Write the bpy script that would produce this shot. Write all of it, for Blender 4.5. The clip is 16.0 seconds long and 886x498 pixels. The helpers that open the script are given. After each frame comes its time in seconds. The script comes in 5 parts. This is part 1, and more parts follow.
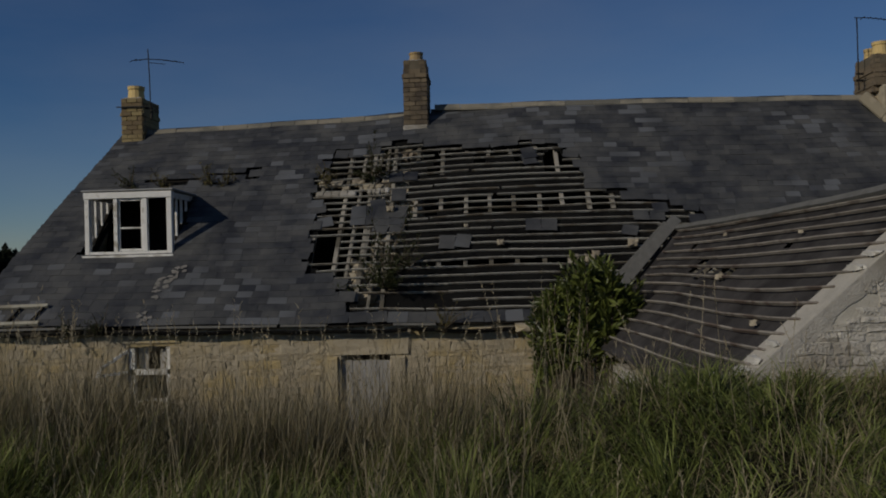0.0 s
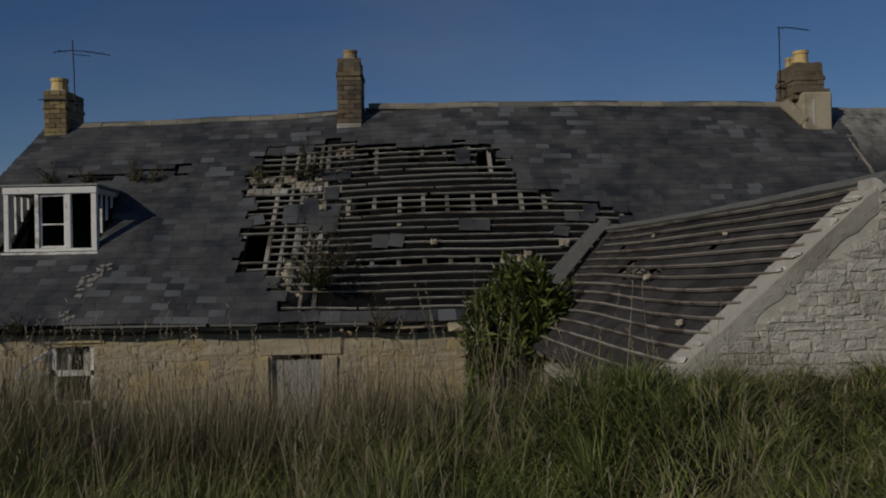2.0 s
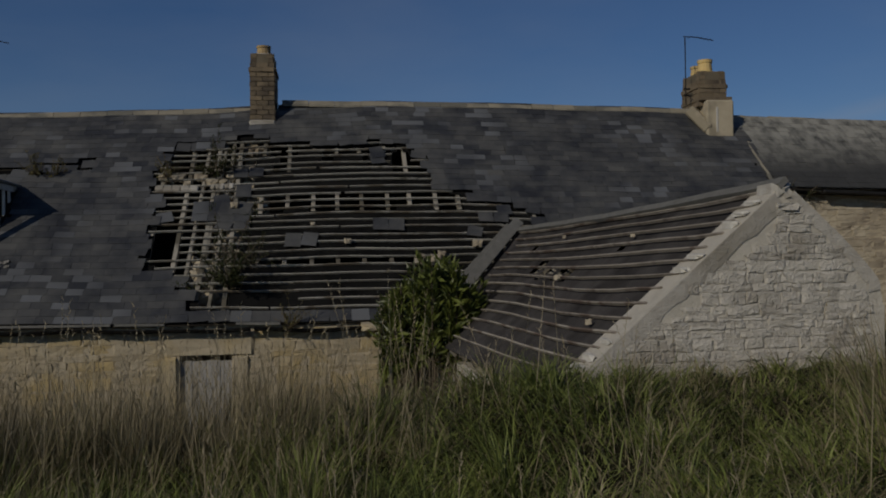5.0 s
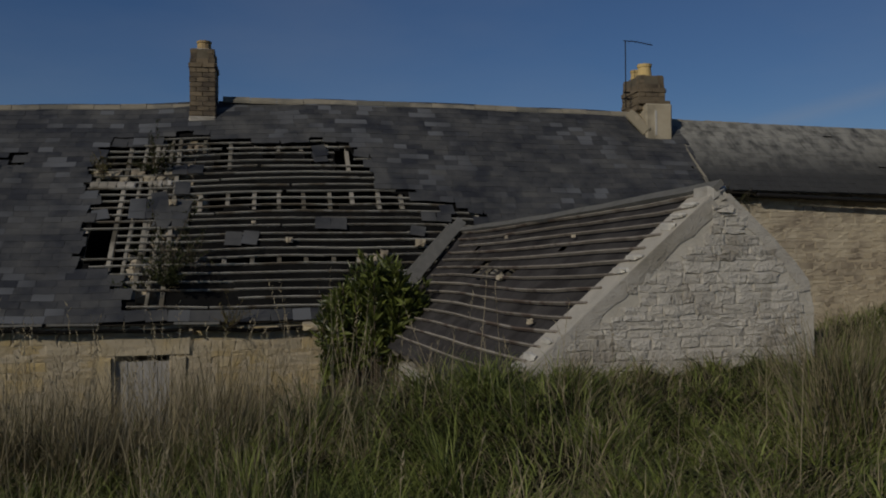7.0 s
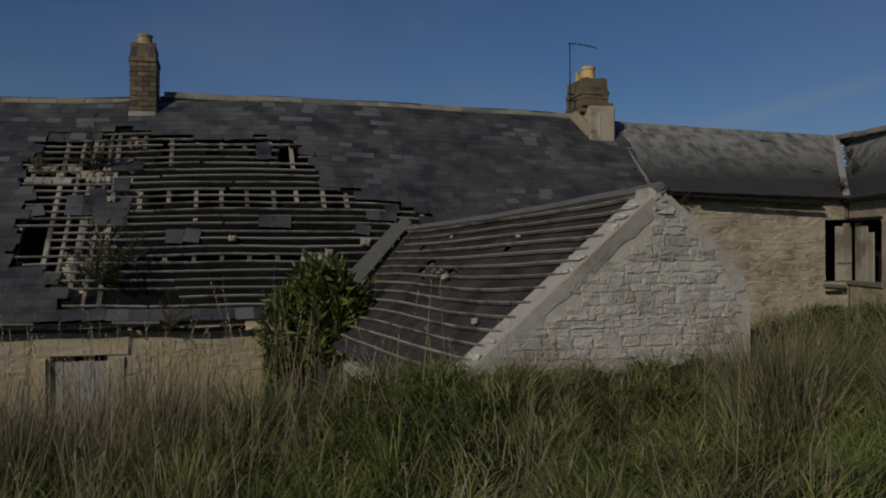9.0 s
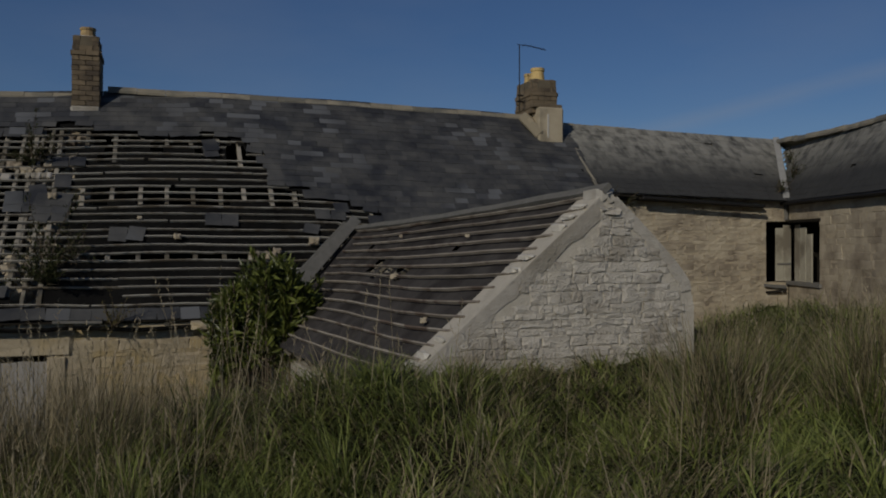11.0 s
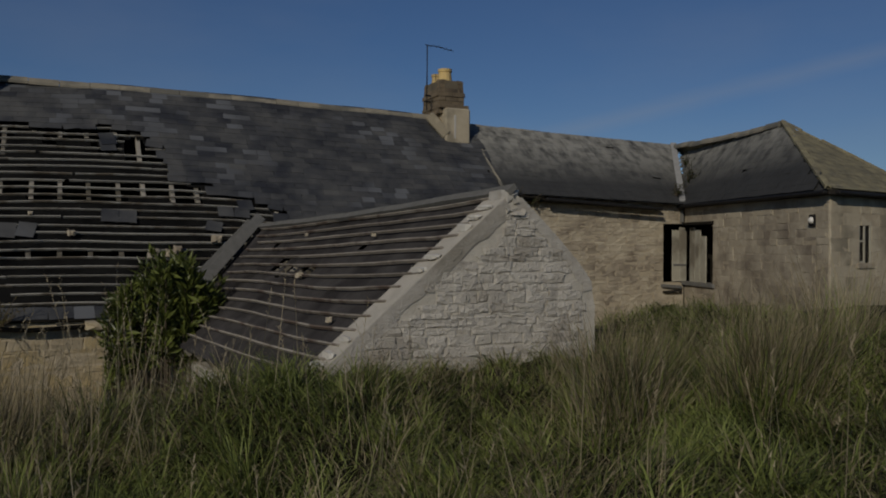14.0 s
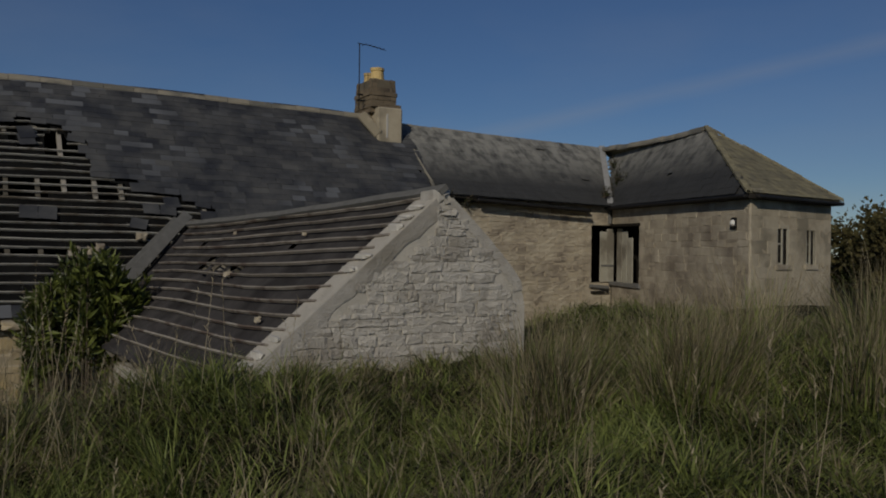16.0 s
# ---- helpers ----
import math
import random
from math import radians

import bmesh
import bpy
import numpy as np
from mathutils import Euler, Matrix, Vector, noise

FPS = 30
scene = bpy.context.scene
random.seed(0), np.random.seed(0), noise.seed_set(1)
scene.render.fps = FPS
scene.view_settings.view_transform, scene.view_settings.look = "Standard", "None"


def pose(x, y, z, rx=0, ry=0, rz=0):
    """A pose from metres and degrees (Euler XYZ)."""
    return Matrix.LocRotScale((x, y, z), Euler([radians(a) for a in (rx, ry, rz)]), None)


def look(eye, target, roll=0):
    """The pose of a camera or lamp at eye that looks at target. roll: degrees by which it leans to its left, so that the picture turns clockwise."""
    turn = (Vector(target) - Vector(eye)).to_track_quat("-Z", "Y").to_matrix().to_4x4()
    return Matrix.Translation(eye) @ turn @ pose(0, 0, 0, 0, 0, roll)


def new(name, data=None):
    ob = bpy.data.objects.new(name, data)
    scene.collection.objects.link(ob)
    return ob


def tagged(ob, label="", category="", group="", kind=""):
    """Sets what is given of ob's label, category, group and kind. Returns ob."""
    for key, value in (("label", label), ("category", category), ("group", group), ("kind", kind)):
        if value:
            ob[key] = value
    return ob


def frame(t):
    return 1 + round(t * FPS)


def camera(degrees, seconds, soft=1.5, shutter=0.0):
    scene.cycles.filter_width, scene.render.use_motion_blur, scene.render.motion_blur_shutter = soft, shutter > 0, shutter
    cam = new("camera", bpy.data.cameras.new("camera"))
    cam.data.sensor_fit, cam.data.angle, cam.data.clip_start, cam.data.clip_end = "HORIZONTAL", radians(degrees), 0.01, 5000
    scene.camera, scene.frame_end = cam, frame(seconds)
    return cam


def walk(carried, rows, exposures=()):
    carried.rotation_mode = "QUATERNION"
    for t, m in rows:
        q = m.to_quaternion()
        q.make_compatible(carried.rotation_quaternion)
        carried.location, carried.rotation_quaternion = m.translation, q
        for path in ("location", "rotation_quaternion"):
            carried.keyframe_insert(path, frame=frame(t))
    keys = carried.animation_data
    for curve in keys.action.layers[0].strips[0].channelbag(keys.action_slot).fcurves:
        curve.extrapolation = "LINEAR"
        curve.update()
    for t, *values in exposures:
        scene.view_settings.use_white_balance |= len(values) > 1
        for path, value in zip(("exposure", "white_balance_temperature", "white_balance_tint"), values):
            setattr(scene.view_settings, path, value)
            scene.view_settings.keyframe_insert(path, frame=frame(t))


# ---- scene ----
# The camera stands on a grassy bank and only turns: seconds, pitch, roll, yaw in degrees
cam = camera(54.65, 16.0, soft=1.9)
TURNS = [
    (0, 0.68, 1.53, 3.00),
    (0.5, 0.65, 1.48, 2.06),
    (1, 0.62, 1.38, 0.88),
    (1.5, 0.58, 1.30, -0.23),
    (2, 0.54, 1.20, -1.46),
    (2.5, 0.52, 1.10, -2.57),
    (3, 0.48, 1.05, -3.85),
    (3.5, 0.47, 1.00, -4.63),
    (4, 0.46, 0.94, -5.50),
    (6.5, 0.36, 0.59, -9.96),
    (7, 0.35, 0.52, -11.03),
    (7.5, 0.33, 0.47, -11.94),
    (8, 0.30, 0.38, -13.06),
    (8.5, 0.30, 0.33, -13.71),
    (9, 0.28, 0.24, -14.69),
    (11.5, 0.24, -0.06, -18.95),
    (12, 0.24, -0.11, -19.93),
    (12.5, 0.24, -0.13, -20.92),
    (13, 0.23, -0.26, -22.01),
    (13.5, 0.21, -0.34, -23.26),
    (14, 0.22, -0.39, -24.32),
    (14.5, 0.22, -0.49, -25.59),
    (15, 0.23, -0.59, -26.71),
    (15.5, 0.24, -0.67, -27.82),
    (16, 0.25, -0.75, -28.91),
]
walk(cam, [(t, pose(0, 0, 0, 90 + p, r, y)) for t, p, r, y in TURNS], exposures=[(0.0, -1.42), (16.0, -1.42)])

# ---- world and sun ----
SUN = Vector((-0.67, -0.64, 0.46)).normalized()
world = bpy.data.worlds.new("sky")
scene.world = world
world.use_nodes = True
wn, wl = world.node_tree.nodes, world.node_tree.links
sky = wn.new("ShaderNodeTexSky")
sky.sky_type, sky.sun_disc = "NISHITA", False
sky.sun_elevation, sky.sun_rotation = math.asin(SUN.z), math.atan2(SUN.x, SUN.y)
sky.altitude, sky.air_density, sky.dust_density, sky.ozone_density = 1200, 1.0, 0.3, 5.0
# thin cirrus: a faint overall veil and one long streak
way = wn.new("ShaderNodeTexCoord")
veil = wn.new("ShaderNodeTexNoise")
veil.inputs["Scale"].default_value, veil.inputs["Detail"].default_value = 2.2, 5
stretch_ = wn.new("ShaderNodeMapping")
stretch_.inputs["Scale"].default_value, stretch_.inputs["Rotation"].default_value = (1, 1, 3.5), (0, 0.3, 0)
wl.new(way.outputs["Generated"], stretch_.inputs[0])
wl.new(stretch_.outputs[0], veil.inputs["Vector"])
STREAK = Vector((math.sin(radians(36)), math.cos(radians(36)), 0.155)).cross(Vector((math.sin(radians(56)), math.cos(radians(56)), 0.225))).normalized()
dot = wn.new("ShaderNodeVectorMath")
dot.operation = "DOT_PRODUCT"
dot.inputs[1].default_value = STREAK
wl.new(way.outputs["Generated"], dot.inputs[0])
near = wn.new("ShaderNodeMath")
near.operation = "ABSOLUTE"
wl.new(dot.outputs["Value"], near.inputs[0])
band = wn.new("ShaderNodeMapRange")
band.inputs[1].default_value, band.inputs[2].default_value, band.inputs[3].default_value, band.inputs[4].default_value = 0.0, 0.014, 0.34, 0.0
wl.new(near.outputs[0], band.inputs[0])
wisp = wn.new("ShaderNodeMapRange")
wisp.inputs[1].default_value, wisp.inputs[2].default_value, wisp.inputs[3].default_value, wisp.inputs[4].default_value = 0.38, 0.75, 0.0, 0.16
wl.new(veil.outputs[0], wisp.inputs[0])
both = wn.new("ShaderNodeMath")
both.operation = "MULTIPLY_ADD"
wl.new(band.outputs[0], both.inputs[0])
wl.new(veil.outputs[0], both.inputs[1])
wl.new(wisp.outputs[0], both.inputs[2])
cloud = wn.new("ShaderNodeMix")
cloud.data_type = "RGBA"
# the veil thickens towards the east
east = wn.new("ShaderNodeVectorMath")
east.operation = "DOT_PRODUCT"
east.inputs[1].default_value = (0.80, 0.60, 0.0)
wl.new(way.outputs["Generated"], east.inputs[0])
thick = wn.new("ShaderNodeMapRange")
thick.inputs[1].default_value, thick.inputs[2].default_value, thick.inputs[3].default_value, thick.inputs[4].default_value = 0.45, 1.0, 0.0, 0.09
wl.new(east.outputs["Value"], thick.inputs[0])
total = wn.new("ShaderNodeMath")
total.operation = "ADD"
wl.new(both.outputs[0], total.inputs[0])
wl.new(thick.outputs[0], total.inputs[1])
wl.new(total.outputs[0], cloud.inputs[0])
wl.new(sky.outputs[0], cloud.inputs[6])
cloud.inputs[7].default_value = (6.0, 6.2, 6.6, 1)
deep = wn.new("ShaderNodeHueSaturation")
deep.inputs["Hue"].default_value, deep.inputs["Saturation"].default_value = 0.506, 1.14
wl.new(cloud.outputs[2], deep.inputs["Color"])
wl.new(deep.outputs[0], wn["Background"].inputs[0])
wn["Background"].inputs[1].default_value = 0.098
sun = new("sun", bpy.data.lights.new("sun", "SUN"))
sun.data.energy, sun.data.angle, sun.data.color = 4.9, radians(0.6), (1.0, 0.91, 0.77)
sun.matrix_world = look(SUN * 60, (0, 0, 0))

# ---- materials ----


def mat(name, dark, light, rough=0.85, scale=6.0, grain=60.0, bump=0.3, vary=0.5, patch=None, patch_scale=1.2,
        patch_amount=0.5, metal=0.0, stretch=(1, 1, 1), patch_edge=0.12, depth=0.01, chip=0.0, gloss=0.15, chip_colour=(0.108, 0.112, 0.116), wash=None):
    """A weathered surface: two colours mixed by noise at two scales, each piece toned by chance, and blotches of a third colour."""
    m = bpy.data.materials.new(name)
    m.use_nodes = True
    n, l = m.node_tree.nodes, m.node_tree.links
    b = n["Principled BSDF"]
    b.inputs["Roughness"].default_value, b.inputs["Metallic"].default_value = rough, metal
    b.inputs["Specular IOR Level"].default_value = gloss
    geo = n.new("ShaderNodeNewGeometry")
    info = n.new("ShaderNodeObjectInfo")
    mapping = n.new("ShaderNodeMapping")
    mapping.inputs["Scale"].default_value = stretch
    l.new(geo.outputs["Position"], mapping.inputs[0])

    def tex(s, detail=5.0, rough_n=0.6):
        t = n.new("ShaderNodeTexNoise")
        t.inputs["Scale"].default_value, t.inputs["Detail"].default_value = s, detail
        t.inputs["Roughness"].default_value = rough_n
        l.new(mapping.outputs[0], t.inputs["Vector"])
        return t.outputs[0]

    def op(kind, a, c):
        q = n.new("ShaderNodeMath")
        q.operation = kind
        for i, v in enumerate((a, c)):
            if isinstance(v, (int, float)):
                q.inputs[i].default_value = v
            else:
                l.new(v, q.inputs[i])
        return q.outputs[0]

    def mix(f, a, c):
        q = n.new("ShaderNodeMix")
        q.data_type = "RGBA"
        for i, v in ((0, f), (6, a), (7, c)):
            if isinstance(v, tuple):
                q.inputs[i].default_value = (*v, 1)
            elif isinstance(v, (int, float)):
                q.inputs[i].default_value = v
            else:
                l.new(v, q.inputs[i])
        return q.outputs[2]

    def ramp(x, lo, hi):
        q = n.new("ShaderNodeMapRange")
        q.inputs[1].default_value, q.inputs[2].default_value = lo, hi
        l.new(x, q.inputs[0])
        return q.outputs[0]

    piece = op("FRACT", op("ADD", info.outputs["Random"], geo.outputs["Random Per Island"]), 0)
    fine, coarse = tex(grain, 3), tex(scale)
    f = op("ADD", op("MULTIPLY", ramp(coarse, 0.3, 0.7), 0.6), op("MULTIPLY", ramp(fine, 0.25, 0.75), 0.4))
    f = op("ADD", op("MULTIPLY", f, 1 - vary), op("MULTIPLY", piece, vary))
    colour = mix(f, dark, light)
    if patch:
        e = 0.62 - 0.25 * patch_amount
        p2 = op("ADD", op("MULTIPLY", tex(patch_scale, 4), 0.85), op("MULTIPLY", op("FRACT", op("MULTIPLY", piece, 7.31), 0), 0.15))
        cover = ramp(p2, e - patch_edge / 2, e + patch_edge / 2)
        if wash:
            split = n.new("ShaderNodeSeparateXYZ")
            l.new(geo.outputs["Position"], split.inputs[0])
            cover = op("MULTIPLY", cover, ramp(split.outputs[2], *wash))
        colour = mix(cover, colour, patch)
    if chip:
        own = ramp(op("FRACT", op("MULTIPLY", piece, 13.7), 0), 1 - chip, 1.02 - chip)
        colour = mix(op("MULTIPLY", own, ramp(tex(0.55, 2), 0.42, 0.62)), colour, chip_colour)
    l.new(colour, b.inputs["Base Color"])
    bm_ = n.new("ShaderNodeBump")
    bm_.inputs["Strength"].default_value, bm_.inputs["Distance"].default_value = bump, depth
    l.new(op("ADD", fine, op("MULTIPLY", coarse, 2)), bm_.inputs["Height"])
    l.new(bm_.outputs[0], b.inputs["Normal"])
    return m


SLATE = mat("slate", (0.019, 0.021, 0.026), (0.043, 0.046, 0.053), rough=0.62, scale=1.3, vary=0.32, patch=(0.098, 0.098, 0.094),
            patch_scale=1.6, patch_amount=0.40, patch_edge=0.34, chip=0.27, gloss=0.2, chip_colour=(0.122, 0.128, 0.136))
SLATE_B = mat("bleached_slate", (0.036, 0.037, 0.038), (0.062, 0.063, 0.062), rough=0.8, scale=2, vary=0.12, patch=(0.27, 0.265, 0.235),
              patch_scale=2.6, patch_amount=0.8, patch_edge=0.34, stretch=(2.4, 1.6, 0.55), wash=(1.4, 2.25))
SLATE_C = mat("lichen_slate", (0.10, 0.092, 0.068), (0.19, 0.175, 0.125), rough=0.9, scale=8, vary=0.1, patch=(0.25, 0.225, 0.14),
              patch_scale=4.0, patch_amount=0.5, patch_edge=0.3)
RIDGE = mat("ridge_stone", (0.19, 0.175, 0.14), (0.31, 0.28, 0.215), scale=5, vary=0.4, patch=(0.14, 0.135, 0.115), patch_amount=0.4)
STONE_Y = mat("yellow_sandstone", (0.265, 0.225, 0.155), (0.43, 0.375, 0.275), scale=4, grain=40, vary=0.42, bump=0.6,
              patch=(0.4, 0.31, 0.15), patch_scale=1.6, patch_amount=0.2, patch_edge=0.25)
STONE_G = mat("grey_rubble_stone", (0.37, 0.345, 0.30), (0.58, 0.55, 0.49), scale=9, grain=55, vary=0.16, bump=0.85,
              patch=(0.33, 0.305, 0.26), patch_scale=2.2, patch_amount=0.3, depth=0.02)
STONE_C = mat("weathered_sandstone", (0.36, 0.31, 0.225), (0.52, 0.46, 0.35), scale=3, grain=45, vary=0.2, bump=0.6,
              patch=(0.22, 0.185, 0.14), patch_scale=1.6, patch_amount=0.3, patch_edge=0.25)
MORTAR = mat("lime_mortar", (0.36, 0.335, 0.285), (0.52, 0.49, 0.425), scale=8, vary=0.1, bump=0.7)
MORTAR_Y = mat("sandy_mortar", (0.33, 0.28, 0.2), (0.47, 0.405, 0.295), scale=8, vary=0.1, bump=0.7)
CEMENT = mat("cement_render", (0.36, 0.35, 0.32), (0.52, 0.5, 0.46), scale=6, vary=0.15, bump=0.5, patch=(0.3, 0.28, 0.24), patch_amount=0.4)
RENDER_C = mat("cream_render", (0.36, 0.31, 0.22), (0.5, 0.44, 0.33), scale=5, vary=0.2, bump=0.4, patch=(0.25, 0.22, 0.16), patch_amount=0.35)
SKEW = mat("weathered_skew", (0.32, 0.30, 0.26), (0.5, 0.475, 0.43), scale=9, vary=0.3, bump=0.5, patch=(0.26, 0.24, 0.2), patch_amount=0.45, depth=0.02)
SOOT = mat("sooty_mortar", (0.10, 0.085, 0.06), (0.17, 0.145, 0.105), scale=7, vary=0.2)
BRICK = mat("sooty_brick", (0.11, 0.09, 0.062), (0.23, 0.18, 0.12), scale=5, vary=0.32, bump=0.5, patch=(0.08, 0.065, 0.05), patch_amount=0.3)
PALE = mat("white_mortar", (0.45, 0.43, 0.385), (0.64, 0.62, 0.56), scale=9, vary=0.25, bump=0.6)
BRICK_Y = mat("buff_brick", (0.21, 0.165, 0.08), (0.34, 0.275, 0.145), scale=5, vary=0.3, bump=0.5, patch=(0.16, 0.12, 0.07), patch_amount=0.3)
POT = mat("buff_clay_pot", (0.5, 0.36, 0.14), (0.66, 0.5, 0.23), rough=0.7, vary=0.2, patch=(0.3, 0.22, 0.12), patch_amount=0.25)
BATTEN = mat("weathered_batten", (0.17, 0.165, 0.145), (0.42, 0.405, 0.355), scale=7, vary=0.5, bump=0.3, patch=(0.15, 0.13, 0.1),
             patch_scale=3, patch_amount=0.2)
BATTEN_O = mat("grey_brown_batten", (0.15, 0.13, 0.105), (0.40, 0.365, 0.31), scale=4, vary=0.4, bump=0.3, patch=(0.13, 0.1, 0.08),
               patch_scale=2.5, patch_amount=0.2)
RAFTER = mat("grey_rafter", (0.2, 0.185, 0.155), (0.4, 0.37, 0.31), scale=8, vary=0.5, patch=(0.1, 0.09, 0.07), patch_amount=0.35)
BOARD = mat("grey_board", (0.1, 0.1, 0.092), (0.2, 0.195, 0.18), scale=7, vary=0.3, bump=0.4, stretch=(1, 1, 1))
# real felt, coloured near black to carry the shade between the battens too
FELT = mat("shaded_roofing_felt", (0.0025, 0.0025, 0.0027), (0.007, 0.007, 0.007), rough=0.9, gloss=0.02, scale=4, vary=0.1, patch=(0.013, 0.013, 0.0125),
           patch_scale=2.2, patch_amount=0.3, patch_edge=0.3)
FELT_O = mat("dusty_felt", (0.034, 0.032, 0.032), (0.082, 0.077, 0.075), rough=0.9, gloss=0.04, scale=3, vary=0.1, patch=(0.014, 0.013, 0.013),
             patch_scale=1.6, patch_amount=0.4, patch_edge=0.3)
# old dark timber, and the near-black tone that stands in for shade indoors
DARK = mat("dark_timber_and_shade", (0.012, 0.011, 0.009), (0.035, 0.031, 0.026), vary=0.2, gloss=0.05)
IRON = mat("black_iron", (0.012, 0.012, 0.013), (0.035, 0.033, 0.03), rough=0.55, vary=0.2, metal=0.3)
WHITE = mat("white_paint", (0.62, 0.61, 0.57), (0.8, 0.79, 0.75), rough=0.5, scale=9, vary=0.15, bump=0.15, patch=(0.4, 0.37, 0.31),
            patch_scale=6, patch_amount=0.15)
PANEL = mat("faded_panel", (0.3, 0.28, 0.22), (0.44, 0.42, 0.34), rough=0.7, vary=0.25, patch=(0.2, 0.18, 0.14), patch_amount=0.3)
PANEL_G = mat("grey_panel", (0.25, 0.24, 0.225), (0.35, 0.34, 0.32), rough=0.8, vary=0.1)
LEAD = mat("lead_flashing", (0.2, 0.2, 0.195), (0.36, 0.36, 0.35), rough=0.6, vary=0.3)
SOIL = mat("grassy_soil", (0.02, 0.02, 0.009), (0.05, 0.046, 0.02), scale=3, vary=0.05, bump=1.0, depth=0.05)
PLASTER = mat("old_plaster", (0.3, 0.28, 0.25), (0.45, 0.43, 0.39), vary=0.2)


def leaf_mat(name, a, b_, rough=0.6, sheen=0.5, glow=0.25):
    m = bpy.data.materials.new(name)
    m.use_nodes = True
    n, l = m.node_tree.nodes, m.node_tree.links
    p = n["Principled BSDF"]
    p.inputs["Roughness"].default_value = rough
    p.inputs["Specular IOR Level"].default_value = sheen
    geo = n.new("ShaderNodeNewGeometry")
    noi = n.new("ShaderNodeTexNoise")
    noi.inputs["Scale"].default_value, noi.inputs["Detail"].default_value = 2.3, 4
    l.new(geo.outputs["Position"], noi.inputs["Vector"])
    add = n.new("ShaderNodeMath")
    add.operation = "MULTIPLY_ADD"
    l.new(noi.outputs[0], add.inputs[0])
    add.inputs[1].default_value = 1.5
    half = n.new("ShaderNodeMath")
    half.operation = "MULTIPLY_ADD"
    l.new(geo.outputs["Random Per Island"], half.inputs[0])
    half.inputs[1].default_value, half.inputs[2].default_value = 0.7, -0.62
    l.new(half.outputs[0], add.inputs[2])
    r = n.new("ShaderNodeValToRGB")
    r.color_ramp.elements[0].color, r.color_ramp.elements[1].color = (*a, 1), (*b_, 1)
    l.new(add.outputs[0], r.inputs[0])
    l.new(r.outputs[0], p.inputs["Base Color"])
    t = n.new("ShaderNodeBsdfTranslucent")
    l.new(r.outputs[0], t.inputs[0])
    s = n.new("ShaderNodeMixShader")
    s.inputs[0].default_value = glow
    l.new(p.outputs[0], s.inputs[1])
    l.new(t.outputs[0], s.inputs[2])
    l.new(s.outputs[0], n["Material Output"].inputs[0])
    return m


GREEN = leaf_mat("green_grass", (0.028, 0.042, 0.010), (0.33, 0.38, 0.105), rough=0.55, sheen=0.3, glow=0.35)
DRY = leaf_mat("dry_grass", (0.065, 0.054, 0.026), (0.43, 0.37, 0.23), rough=0.8, sheen=0.2)
SEED = leaf_mat("seed_head", (0.28, 0.235, 0.15), (0.5, 0.43, 0.3), rough=0.9, sheen=0.1, glow=0.4)
LAUREL = leaf_mat("laurel_leaf", (0.012, 0.022, 0.005), (0.18, 0.21, 0.045), rough=0.4, sheen=0.4)
WEED = leaf_mat("dark_weed", (0.018, 0.025, 0.008), (0.06, 0.065, 0.022), rough=0.7, sheen=0.2)
WEED_Y = leaf_mat("dry_weed", (0.07, 0.065, 0.025), (0.2, 0.17, 0.07), rough=0.8, sheen=0.2)
FAR = leaf_mat("far_leaf", (0.04, 0.04, 0.016), (0.13, 0.11, 0.045), rough=0.8, sheen=0.1)
FAR_D = leaf_mat("dark_conifer", (0.008, 0.011, 0.007), (0.02, 0.025, 0.014), rough=0.9, sheen=0.1)
BARK = mat("bark", (0.06, 0.05, 0.035), (0.14, 0.11, 0.08), vary=0.2, bump=0.8)
GLASS = bpy.data.materials.new("window_glass")
GLASS.use_nodes = True
GLASS.node_tree.nodes["Principled BSDF"].inputs["Transmission Weight"].default_value = 1.0
GLASS.node_tree.nodes["Principled BSDF"].inputs["Roughness"].default_value = 0.03

# ---- tools ----
rnd = random.Random(7)


def mesh(name, verts, faces, material):
    me = bpy.data.meshes.new(name)
    me.from_pydata([tuple(v) for v in verts], [], faces)
    me.materials.append(material)
    return me


def part(name, bm, material, parent=None, label=""):
    bmesh.ops.recalc_face_normals(bm, faces=bm.faces)
    me = bpy.data.meshes.new(name)
    bm.to_mesh(me)
    bm.free()
    me.materials.append(material)
    ob = new(name, me)
    ob.parent = parent
    return tagged(ob, label)


def thing(name, label, category, base=(0, 0, 0), group="", kind=""):
    return tagged(new(name), label, category, group, kind)


CORNERS = [(-1, -1, -1), (1, -1, -1), (1, 1, -1), (-1, 1, -1), (-1, -1, 1), (1, -1, 1), (1, 1, 1), (-1, 1, 1)]
SIDES = [(0, 3, 2, 1), (4, 5, 6, 7), (0, 1, 5, 4), (1, 2, 6, 5), (2, 3, 7, 6), (3, 0, 4, 7)]


def basis(o, a, b, c):
    """A pose whose three axes are a, b, c (with their lengths)."""
    return Matrix(((a[0], b[0], c[0], o[0]), (a[1], b[1], c[1], o[1]), (a[2], b[2], c[2], o[2]), (0, 0, 0, 1)))


def bar(p, q, w, h, up=(0, 0, 1)):
    """The pose of a unit box as a bar from p to q, w wide and h thick towards up."""
    p, q = Vector(p), Vector(q)
    d = q - p
    side = d.cross(Vector(up)).normalized()
    top = side.cross(d).normalized()
    return basis((p + q) / 2, d, side * w, top * h)


